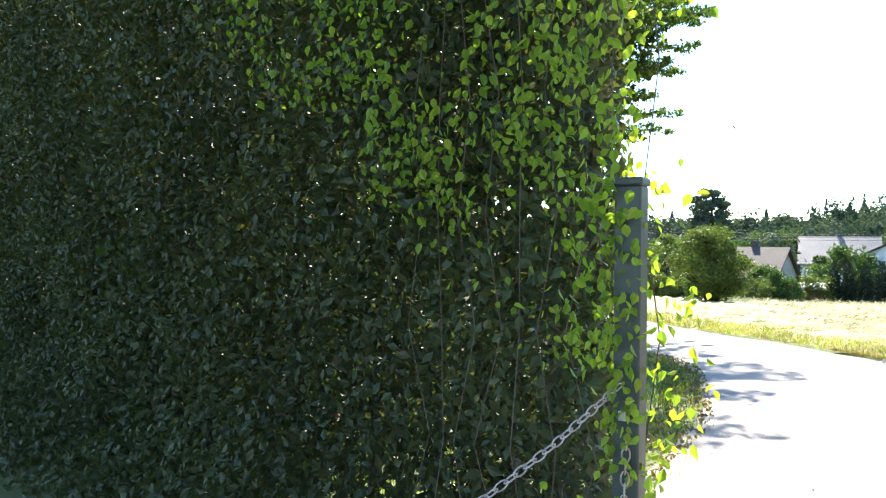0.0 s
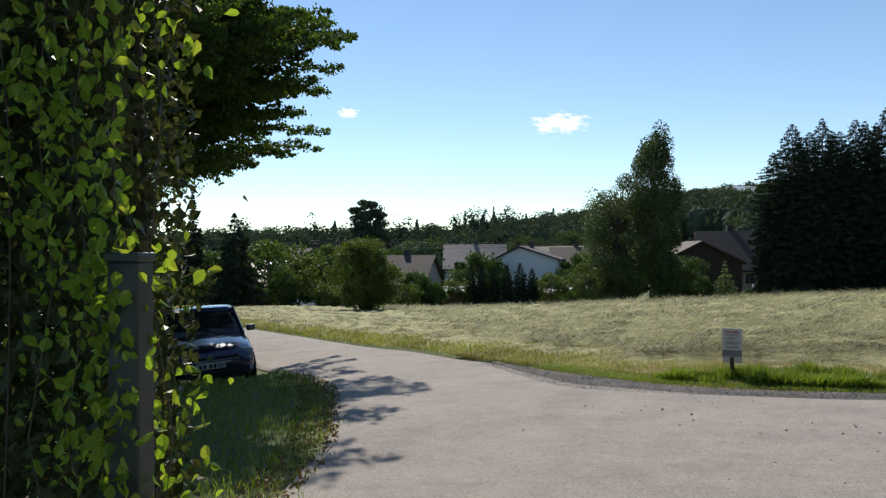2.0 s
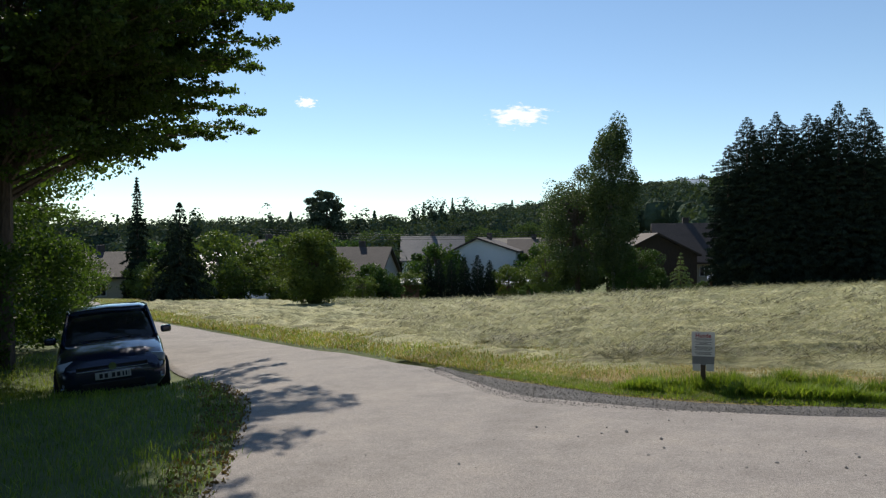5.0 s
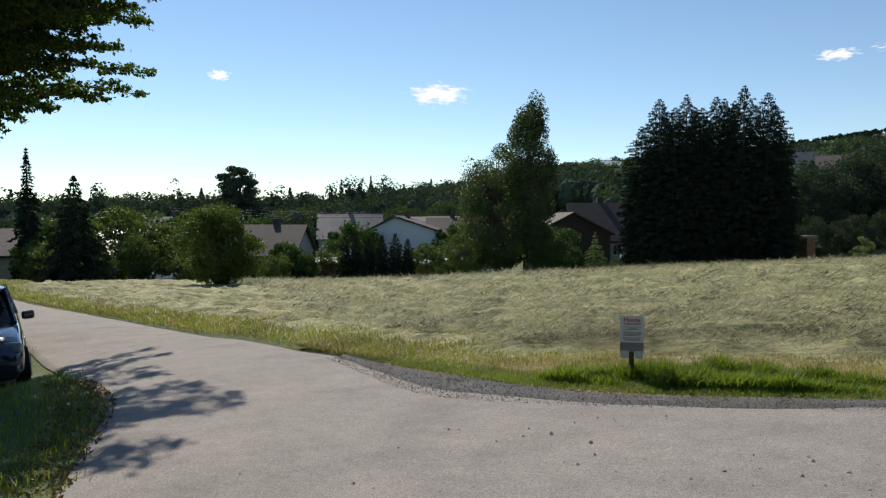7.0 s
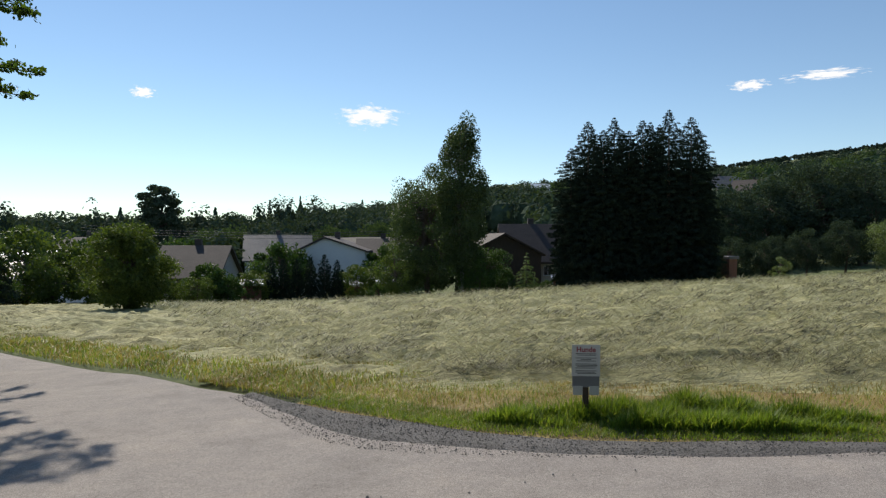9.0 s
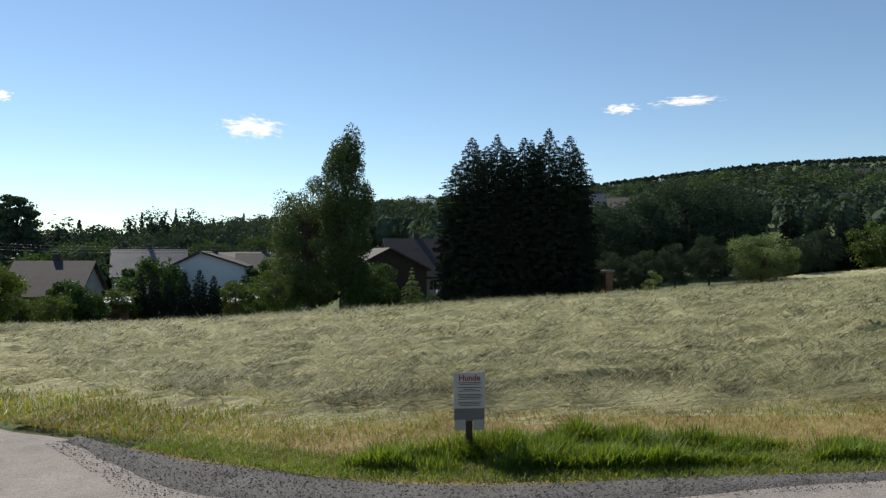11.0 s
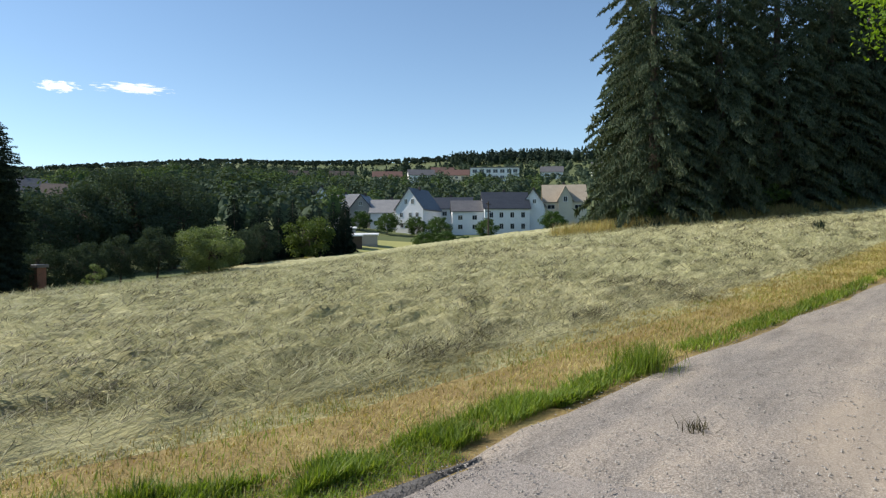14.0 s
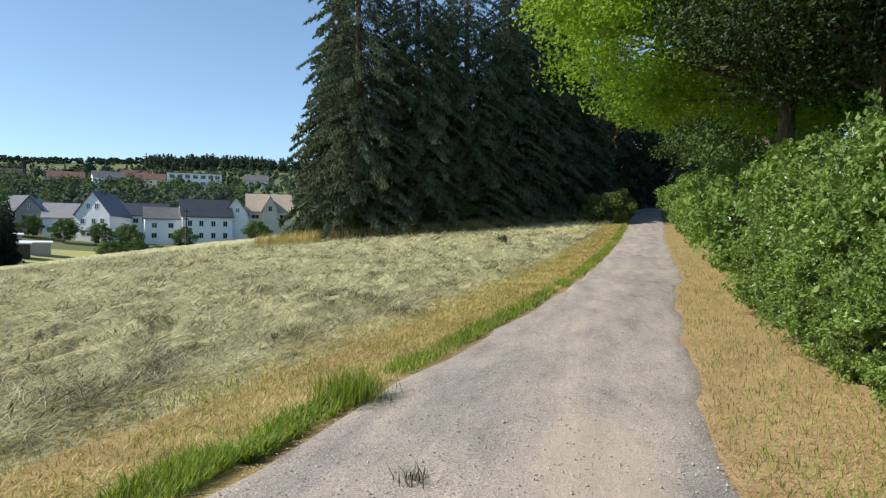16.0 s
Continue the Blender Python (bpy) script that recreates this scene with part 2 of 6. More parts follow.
# broad leaf darkened: the shade below the canopy is put into its colour
M_SHADED = leaf_mat("shaded_leaf", (0.012, 0.028, 0.008), (0.036, 0.068, 0.014), 0.2)
# lifted and blued a little: the distance haze is put into this leaf colour
M_FAR = leaf_mat("hazy_wood_leaf", (0.045, 0.068, 0.046), (0.088, 0.118, 0.078), 0.16, 0.95)
M_WOODGREEN = leaf_mat("light_wood_leaf", (0.06, 0.10, 0.035), (0.12, 0.165, 0.07), 0.22, 0.95)
M_DEADSOIL = rough_surface("dead_turf", (0.28, 0.18, 0.08), (0.46, 0.32, 0.16), 2.2, 40, 0.95, 0.8, 0.02, c3=(0.34, 0.3, 0.12))
M_DRYSOIL = rough_surface("dry_turf", (0.22, 0.13, 0.045), (0.42, 0.32, 0.13), 1.6, 40, 0.95, 0.8, 0.02, c3=(0.3, 0.3, 0.12))

# ---- ground, lane, track ----
def polar_ground():
    rr = np.concatenate([[0.0], 0.3 * 1.052 ** np.arange(0, 186)])
    th = np.linspace(0, 2 * np.pi, 300, endpoint=False)
    X = 3 + rr[:, None] * np.cos(th)
    Y = 6 + rr[:, None] * np.sin(th)
    Z = G(X, Y) - 0.06
    v = np.stack([X, Y, Z], -1).reshape(-1, 3)
    a = np.arange(len(rr) - 1)[:, None] * 300 + np.arange(300)
    b = np.arange(len(rr) - 1)[:, None] * 300 + (np.arange(300) + 1) % 300
    f = np.stack([a, a + 300, b + 300, b], -1).reshape(-1, 4)
    return mesh_np("ground", v, f, True)


def ground_mat(nt, b):
    big, small = noise_tex(nt, 0.02, 6), noise_tex(nt, 3.0, 6)
    col = ramp(nt, big, [(0.3, (0.05, 0.085, 0.02)), (0.58, (0.10, 0.13, 0.035)), (0.75, (0.20, 0.20, 0.075))])
    col = mixc(nt, 0.4, col, ramp(nt, small, [(0.3, (0.05, 0.08, 0.02)), (0.7, (0.2, 0.2, 0.08))]))
    nt.links.new(col, b.inputs["Base Color"])
    b.inputs["Roughness"].default_value = 0.95
    bump(nt, b, small, 0.6, 0.06)


M_GROUND = material("meadow_soil", ground_mat)
tagged(part("ground", polar_ground(), M_GROUND), "rolling meadow ground with short green and dry grass", "ground", kind="structure")


def curve_through(pts, n):
    """Catmull-Rom through points, n samples even in length."""
    p = np.array(pts, float)
    p = np.vstack([2 * p[0] - p[1], p, 2 * p[-1] - p[-2]])
    out = []
    for i in range(1, len(p) - 2):
        t = np.linspace(0, 1, 40, endpoint=False)[:, None]
        a, b, c, d = p[i - 1], p[i], p[i + 1], p[i + 2]
        out.append(0.5 * (2 * b + (c - a) * t + (2 * a - 5 * b + 4 * c - d) * t * t + (3 * b - a - 3 * c + d) * t ** 3))
    out = np.vstack(out + [p[-2][None]])
    s = np.concatenate([[0], np.cumsum(np.hypot(*np.diff(out, axis=0).T))])
    u = np.linspace(0, s[-1], n)
    return np.stack([np.interp(u, s, out[:, k]) for k in range(2)], 1)


def wobble(u, seed, amp):
    r = np.random.default_rng(seed)
    return sum(amp / k * np.sin(u * k * 1.7 + r.uniform(0, 6.28)) for k in (1, 2.3, 4.1, 7.7))


def strip(name, left, right, n, m, lift, mat, label, kind="structure", ragged=0.06, crown=0.0, category="road", drop=0.05, fade=False, bevel=0.03):
    A, B = curve_through(left, n), curve_through(right, n)
    d = B - A
    d = d / np.hypot(*d.T)[:, None]
    s = np.arange(n) * np.hypot(*np.diff(A, axis=0).T).mean()
    A = A + d * wobble(s, 3, ragged)[:, None]
    B = B + d * wobble(s, 5, ragged)[:, None]
    w = np.concatenate([[0, bevel], np.linspace(bevel + 0.04, 0.96 - bevel, m - 4), [1 - bevel, 1]])
    P = A[:, None] + (B - A)[:, None] * w[None, :, None]
    ease = smooth(0, 5, s)[:, None] if fade else 1.0
    dive = -0.09 * (1 - smooth(0, 2.2, s))[:, None] if fade else 0.0
    Z = G(P[..., 0], P[..., 1]) + lift + dive + crown * np.sin(np.pi * w)[None] * ease
    Z[:, 0] -= drop
    Z[:, -1] -= drop
    v = np.concatenate([P, Z[..., None]], -1).reshape(-1, 3)
    i = np.arange(n - 1)[:, None] * m + np.arange(m - 1)
    f = np.stack([i, i + m, i + m + 1, i + 1], -1).reshape(-1, 4)
    return tagged(part(name, mesh_np(name, v, f, True), mat), label, category, kind=kind)


FIELD_EDGE = [(6.6, 8.38), (5.0, 8.62), (4.0, 8.72), (3.0, 8.95), (2.3, 9.2), (1.6, 9.6), (1.0, 10.05), (0.3, 11.0), (-0.5, 12.05), (-1.45, 12.95), (-2.65, 14.2), (-4.1, 15.4), (-8.3, 19.4), (-15, 26), (-25, 38), (-42, 60)]
VERGE_EDGE = [(7.6, -3.0), (2.6, -2.6), (0.6, 0.5), (-0.5, 3.0), (-0.85, 4.5), (-1.05, 6.0), (-1.5, 7.3), (-2.45, 9.5), (-4.2, 11.6), (-7.4, 15.3), (-17.5, 26.0), (-27.5, 38.5), (-45, 60)]
strip("road", VERGE_EDGE, FIELD_EDGE, 220, 18, 0.0, M_ASPHALT, "pale worn asphalt lane, dusty with sand at the junction", crown=0.02, drop=0.04, ragged=0.03)
TRACK_N = [(4.6, 8.1), (5.6, 8.3), (6.5, 8.32), (7.6, 8.3), (9.3, 8.1), (13, 7.62), (20, 6.82), (38, 5.3), (67, 3.1), (120, -1)]
TRACK_S = [(4.6, 5.7), (5.8, 5.65), (7.2, 5.58), (9.0, 5.45), (11.8, 5.24), (18.6, 4.6), (25, 3.75), (46, 2.1), (64, 0.4), (120, -4)]
strip("track", TRACK_S, TRACK_N, 240, 16, 0.008, M_TRACK, "grey packed gravel farm track with sandy wheel ruts", crown=0.05, category="track", drop=0.03, ragged=0.05, fade=True)
GRAVEL_IN = [(6.3, 8.2), (5.6, 8.24), (5.1, 8.3), (4.7, 8.38), (4.0, 8.5), (2.95, 8.68), (1.8, 9.02), (0.92, 9.5), (0.25, 10.5), (-0.5, 11.75)]
GRAVEL_OUT = [(6.3, 8.3), (5.7, 8.42), (5.3, 8.52), (4.9, 8.64), (4.1, 8.88), (3.05, 9.15), (2.3, 9.5), (1.4, 10.2), (0.3, 11.25), (-0.35, 12.0)]
strip("gravel_edge", GRAVEL_IN, GRAVEL_OUT, 120, 10, 0.012, M_GRAVEL, "loose dark grey gravel along the bend of the lane", ragged=0.03, category="gravel", drop=0.03, bevel=0.3)
strip("dry_verge", [(6.0, 5.95), (7.2, 5.9), (9.0, 5.75), (11.8, 5.54), (18.6, 4.9), (25, 4.05), (46, 2.4), (64, 0.7)], [(6.0, 3.2), (7.0, 3.2), (9.0, 3.1), (11.8, 2.8), (18.6, 2.3), (25, 1.8), (46, 0.2), (64, -1.5)], 160, 6, -0.008, M_DEADSOIL, "dry brown turf strip below the hedge", category="verge", ragged=0.02)
strip("dry_turf", [(0.05, 10.9), (1.2, 9.7), (2.2, 9.1), (4.0, 8.55), (6.4, 8.12), (7.6, 8.07), (9.3, 7.87), (13, 7.4), (20, 6.6), (38, 5.1), (67, 2.9)], [(1.3, 13.2), (2.4, 12.0), (3.5, 11.4), (4.8, 10.65), (6.4, 9.95), (8.0, 9.75), (9.7, 9.6), (14.0, 9.3), (21, 8.3), (38.5, 6.6), (67, 4.2)], 200, 8, -0.010, M_DRYSOIL, "dry yellow-brown turf between track and mown field", category="verge", drop=0.03, ragged=0.02)


def vnoise(x, y, seed):
    """Value noise on a unit lattice, 0 to 1."""
    t = np.random.default_rng(seed).uniform(0, 1, (256, 256))
    i, j = np.floor(x).astype(int), np.floor(y).astype(int)
    u, v = x - i, y - j
    u, v = u * u * (3 - 2 * u), v * v * (3 - 2 * v)
    q = lambda a, b: t[a % 256, b % 256]
    return (q(i, j) * (1 - u) + q(i + 1, j) * u) * (1 - v) + (q(i, j + 1) * (1 - u) + q(i + 1, j + 1) * u) * v


def hay_height(X, Y):
    """Loose rolls of cut hay, drawn out along the mowing."""
    a = 1 - np.abs(2 * vnoise(X * 0.55 + 0.3 * Y, Y * 1.25, 1) - 1)
    b = 1 - np.abs(2 * vnoise(X * 1.3, Y * 2.9 + 0.2 * X, 2) - 1)
    c = vnoise(X * 4.1, Y * 7.3, 3)
    return 0.24 * a ** 2 * vnoise(X * 0.2, Y * 0.3, 4) + 0.16 * b ** 3 + 0.06 * c


def field_sheet():
    """The mown field, with low rolls of hay in its surface."""
    top = curve_through([(-24, 44), (-14, 60), (-6, 67.5), (3, 68.5), (16, 68.5), (29, 65.5), (40, 72), (58, 80), (80, 70)], 640)
    low = curve_through([(-22, 35.5), (-13.5, 25.2), (-7.0, 18.6), (-1.2, 13.4), (0.9, 11.6), (2.6, 10.6), (7.2, 9.3), (10.6, 8.9), (23.4, 7.4), (55, 4.9), (74, 3.3)], 640)
    w = np.linspace(0, 1, 420) ** 1.9
    P = low[:, None] + (top - low)[:, None] * w[None, :, None]
    X, Y = P[..., 0], P[..., 1]
    Z = G(X, Y) - 0.02
    edge = smooth(0.0, 0.05, w)[None, :]
    Z = Z + hay_height(X, Y) * edge - 0.10 * (1 - smooth(0.0, 0.006, w))[None, :]
    v = np.concatenate([P, Z[..., None]], -1).reshape(-1, 3)
    i = np.arange(639)[:, None] * 420 + np.arange(419)
    f = np.stack([i, i + 1, i + 421, i + 420], -1).reshape(-1, 4)
    return mesh_np("field", v, f, True)


def field_mat(nt, b):
    rows = noise_tex(nt, 0.9, 6, 0.65, stretch=(0.5, 1.6, 1))
    straw = noise_tex(nt, 22, 5, 0.7, stretch=(0.35, 1.0, 1))
    big = noise_tex(nt, 0.07, 3)
    col = ramp(nt, rows, [(0.36, (0.13, 0.125, 0.06)), (0.47, (0.34, 0.325, 0.165)), (0.62, (0.56, 0.53, 0.31))])
    col = mixc(nt, 0.4, col, ramp(nt, straw, [(0.36, (0.12, 0.115, 0.045)), (0.62, (0.72, 0.69, 0.42))]))
    fleck = noise_tex(nt, 2.9, 5, 0.7, stretch=(0.42, 1.7, 1))
    col = mixc(nt, 0.75, col, mixc(nt, 1.0, col, ramp(nt, fleck, [(0.34, (0.12, 0.11, 0.08)), (0.45, (0.9, 0.9, 0.9)), (0.64, (1.35, 1.33, 1.25))]), "MULTIPLY"))
    col = mixc(nt, 0.2, col, ramp(nt, big, [(0.4, (0.36, 0.39, 0.15)), (0.65, (0.55, 0.49, 0.25))]))
    nt.links.new(col, b.inputs["Base Color"])
    b.inputs["Roughness"].default_value = 0.9
    bump(nt, b, mixc(nt, 0.5, fleck, straw), 1.0, 0.12)


tagged(part("field", field_sheet(), material("mown_hay", field_mat)), "mown meadow covered in drying pale hay", "field", kind="structure")


# ---- foliage tools ----
def unit(v):
    return v / np.maximum(np.linalg.norm(v, axis=-1, keepdims=True), 1e-9)


def leaves(centres, size, r, aspect=0.55, lean=None, hang=0.0):
    """Small pointed four-cornered leaves, folded a little along the rib."""
    n = len(centres)
    size = np.broadcast_to(size, (n,))[:, None] * r.uniform(0.7, 1.3, (n, 1))
    d = unit(r.normal(size=(n, 3)) + (0 if lean is None else lean) - np.array([0, 0, hang]))
    s = unit(np.cross(d, r.normal(size=(n, 3))))
    u = np.cross(d, s)
    tip, back = centres + d * size * 0.5, centres - d * size * 0.5
    mid = centres + u * size * 0.08
    v = np.stack([back, mid + s * size * aspect * 0.5, tip, mid - s * size * aspect * 0.5], 1).reshape(-1, 3)
    return v, np.arange(4 * n).reshape(-1, 4)


def ovate_leaves(centres, size, r, aspect=0.6, hang=0.0):
    """Egg-shaped leaves with a pointed tip, folded along the rib and bent down at the end."""
    n = len(centres)
    size = np.broadcast_to(size, (n,))[:, None] * r.uniform(0.65, 1.3, (n, 1))
    d = unit(r.normal(size=(n, 3)) - np.array([0, 0, hang]))
    s = unit(np.cross(d, r.normal(size=(n, 3))))
    u = np.cross(d, s)
    w = size * aspect * 0.5
    at = lambda t, k, lift: centres + d * size * (t - 0.5) + s * w * k + u * size * lift
    v = np.stack([at(0, 0, 0), at(0.2, 0.8, 0.07), at(0.52, 1.0, 0.08), at(1.0, 0, -0.12), at(0.52, -1.0, 0.08), at(0.2, -0.8, 0.07)], 1).reshape(-1, 3)
    k = 6 * np.arange(n)[:, None]
    return v, np.vstack([k + np.array([0, 1, 2, 3]), k + np.array([0, 3, 4, 5])])


def clumps(centres, normals, size, r, jitter=0.45):
    """Small tilted leaf sprays that lie along the outside of a crown."""
    n = len(centres)
    nn = unit(normals + r.normal(0, jitter, (n, 3)))
    s = unit(np.cross(nn, r.normal(size=(n, 3))))
    t = np.cross(nn, s)
    size = np.broadcast_to(size, (n,))[:, None] * r.uniform(0.6, 1.3, (n, 1))
    v = np.stack([centres - s * size * 0.5, centres + t * size * 0.4, centres + s * size * 0.5, centres - t * size * 0.4], 1).reshape(-1, 3)
    return v, np.arange(4 * n).reshape(-1, 4)


def blades(base, h, w, r, lean=0.35, lie=None):
    """Grass blades: thin bent pairs of triangles, as quads to a point."""
    n = len(base)
    a = r.uniform(0, 2 * np.pi, n)
    side = np.stack([np.cos(a), np.sin(a), np.zeros(n)], 1)
    out = np.stack([-np.sin(a), np.cos(a), np.zeros(n)], 1) * r.normal(0, 1, (n, 1))
    h = np.broadcast_to(h, (n,))[:, None] * r.uniform(0.6, 1.25, (n, 1))
    w = np.broadcast_to(w, (n,))[:, None] * r.uniform(0.7, 1.3, (n, 1))
    up = np.array([0, 0, 1.0])
    if lie is not None:
        up = unit(lie + np.array([0, 0, 1.0]) * r.uniform(0.0, 0.75, (n, 1)))
    tip = base + up * h + out * h * lean
    mid = base + up * h * 0.55 + out * h * lean * 0.3
    v = np.stack([base - side * w * 0.5, mid - side * w * 0.42, tip, mid + side * w * 0.42], 1).reshape(-1, 3)
    return v, np.arange(4 * n).reshape(-1, 4)


def join_np(chunks):
    vs, fs, k = [], [], 0
    for v, f in chunks:
        vs.append(v)
        fs.append(f + k)
        k += len(v)
    return np.vstack(vs), np.vstack(fs)


def spruce_meshes(h, radius, seed, start=0.03, sprays=26, whorls=34, needle=0.55, droop=0.35, power=0.75, cap=0.42, hang=0.5, slim=0.28):
    """Trunk and crown of a spruce: whorls of drooping boughs hung with sprays."""
    r = np.random.default_rng(seed)
    bm = bmesh.new()
    cone(bm, (0, 0, -0.3), (0, 0, h * 0.97), h * 0.018 + 0.03, 0.02, 8)
    C, D, S = [], [], []
    for k in range(whorls):
        z = h * (start + (1 - start) * (k + r.uniform(0, 0.6)) / whorls)
        L = min(radius * max(0.0, 1 - z / h) ** power, 0.12 + cap * (h - z)) * r.uniform(0.8, 1.15)
        nb = 7 if k < whorls * 0.7 else 5
        for j in range(nb):
            a = 6.28 * j / nb + r.uniform(-0.5, 0.5)
            l = L * r.uniform(0.7, 1.2)
            m = max(5, int(sprays * l / radius))
            s = np.sqrt(r.uniform(0.04, 1, m))
            out = np.array([math.cos(a), math.sin(a), 0])
            side = np.array([-math.sin(a), math.cos(a), 0])
            p = out * (s * l)[:, None] + np.array([0, 0, 1]) * (z + 0.12 * l * s - droop * l * s * s)[:, None]
            spread = r.normal(0, 0.16, m) * l * (1.15 - s)
            C.append(p + side * spread[:, None] + np.array([0, 0, -0.1]) * r.uniform(0, 1, (m, 1)))
            D.append(np.broadcast_to(out, (m, 3)) * 0.9 + side * (np.sign(spread) * 0.5)[:, None] + np.array([0, 0, -0.55]))
            S.append(needle * (0.55 + 0.6 * (1 - z / h)) * np.ones(m))
    C, D, S = np.vstack(C), np.vstack(D), np.concatenate(S)
    v, f = leaves(C, S * 1.35, r, aspect=slim, lean=D * (0.8 if hang < 1 else 0.45), hang=hang)
    return bm, mesh_np("crown", v, f)


def broad_meshes(h, radius, seed, trunk_h=0.3, lumps=26, per=300, leaf=0.12, flat=1.0, squash=0.85, trunk_r=None, low=0.15, spread=0.33, shoots=0):
    """Trunk with limbs, and an uneven crown of leaf clumps with gaps."""
    r = np.random.default_rng(seed)
    bm = bmesh.new()
    tr = trunk_r or h * 0.022
    top = np.array([r.normal(0, 0.03) * h, r.normal(0, 0.03) * h, h * 0.72])
    cone(bm, (0, 0, -0.3), tuple(top * trunk_h / 0.72), tr, tr * 0.75, 9)
    cone(bm, tuple(top * trunk_h / 0.72), tuple(top), tr * 0.75, tr * 0.25, 8)
    chunks = []
    for k in range(lumps):
        u = r.normal(size=3)
        u /= np.linalg.norm(u)
        q = r.uniform(0.45, 1.0) ** 0.6
        zc = h * (low + (1 - low) * 0.5)
        c = np.array([u[0] * radius * q, u[1] * radius * q, zc + u[2] * h * (1 - low) * 0.5 * squash * q])
        start = top * r.uniform(0.45, 1.0)
        cone(bm, tuple(start), tuple(c), tr * 0.28, tr * 0.06, 5)
        lr = radius * spread * r.uniform(0.6, 1.25)
        n = int(per * r.uniform(0.6, 1.3))
        o = unit(r.normal(size=(n, 3))) * (r.uniform(0.1, 1, (n, 1)) ** 0.45) * np.array([lr, lr, lr * 0.72 * flat])
        chunks.append(leaves(c + o, leaf, r, 0.62, hang=0.35))
    for _ in range(shoots):
        u = unit(r.normal(size=3) + np.array([0, 0, 0.5]))
        p = np.array([0, 0, h * 0.5]) + u * np.array([radius * 1.02, radius * 1.02, h * 0.5])
        d = unit(u + r.normal(0, 0.5, 3) + np.array([0, 0, 0.3]))
        l = radius * r.uniform(0.2, 0.55)
        cone(bm, tuple(p - d * 0.3), tuple(p + d * l), 0.006, 0.002, 3)
        t = r.uniform(-0.4, 1.0, 34)[:, None]
        chunks.append(leaves(p + d * l * t + r.normal(0, 0.035, (34, 3)), leaf, r, 0.62, hang=0.35))
    v, f = join_np(chunks)
    return bm, mesh_np("crown", v, f)


def tree(name, meshes, mat_leaf, mat_bark, label, category, x, y, rz=0, group="", scale=1.0, sink=0.05, crown="crown"):
    bm, crown_mesh = meshes
    t = thing(name, label, category, x, y, gz(x, y) - sink, rz, group)
    t.scale = (scale,) * 3
    part("trunk", bm, mat_bark, t)
    part(crown, crown_mesh, mat_leaf, t)
    return t


def again(t, x, y, rz, s=1.0, sink=0.05):
    c = copy_thing(t, pose(x, y, gz(x, y) - sink, 0, 0, rz))
    c.scale = (t.scale[0] * s * 1.0, t.scale[1] * s, t.scale[2] * s * 1.0)
    return c


# ---- tall spruces beside the field ----
L1 = "tall dark spruce in a dense clump at the field edge"
sp_a = tree("spruce", spruce_meshes(17.0, 2.7, 11, needle=0.34, power=0.27, whorls=84, sprays=70, cap=0.62, hang=0.5, slim=0.2, droop=0.1), M_NEEDLE, M_BARK, L1, "tree", 18.0, 70.8, group="spruce clump")
sp_b = tree("spruce", spruce_meshes(17.3, 2.6, 12, needle=0.34, power=0.27, whorls=84, sprays=70, cap=0.58, hang=0.5, slim=0.2, droop=0.1), M_NEEDLE, M_BARK, L1, "tree", 20.6, 71.0, group="spruce clump")
for x, y, s, rz, o in ((23.0, 69.8, 0.98, 40, 0), (25.2, 68.9, 1.0, 130, 1), (27.2, 68.6, 0.97, 200, 0), (19.2, 73.8, 0.95, 300, 1), (22.2, 73.6, 0.97, 20, 0), (25.6, 72.6, 0.97, 90, 1), (16.6, 72.0, 0.85, 77, 1), (24.0, 70.6, 0.96, 10, 1), (21.8, 70.2, 0.93, 210, 0), (28.2, 69.6, 0.9, 140, 1), (19.3, 70.2, 0.94, 160, 0)):
    again((sp_a, sp_b)[o], x, y, rz, s)

L2 = "very tall spruce with drooping boughs at the wood edge"
big_a = tree("spruce", spruce_meshes(30.0, 5.2, 21, start=0.02, sprays=190, whorls=74, needle=0.34, droop=0.5, power=0.42, hang=1.5, slim=0.22), M_NEEDLE2, M_BARK, L2, "tree", 57.3, 24.6, group="wood edge spruces")
big_b = tree("spruce", spruce_meshes(28.0, 4.8, 22, start=0.02, sprays=190, whorls=70, needle=0.34, droop=0.55, power=0.42, hang=1.5, slim=0.22), M_NEEDLE2, M_BARK, L2, "tree", 61.0, 20.6, group="wood edge spruces")
for i, (x, y) in enumerate(((64.5, 17.0), (68, 13.6), (72, 11), (76.5, 9))):
    again((big_a, big_b)[i % 2], x, y, 47 * i, 0.92 + 0.05 * (i % 4))
back = tree("spruce", spruce_meshes(25.0, 4.8, 23, start=0.02, sprays=40, whorls=46, needle=0.8, droop=0.6, power=0.6), M_NEEDLE2, M_BARK, "tall spruce deep in the shaded wood", "tree", 62.0, 28.0, group="wood spruces")
for i, (x, y) in enumerate(((66, 24), (71, 19.5), (76, 15), (82, 11.5), (86, 7.5), (69, 30), (78, 23), (92, 3.2), (96, -2.5), (90, -5.5), (104, 1), (84, -7), (76, -6.5), (110, -4), (99, 4.5))):
    again(back, x, y, 47 * i, 0.88 + 0.05 * (i % 4))

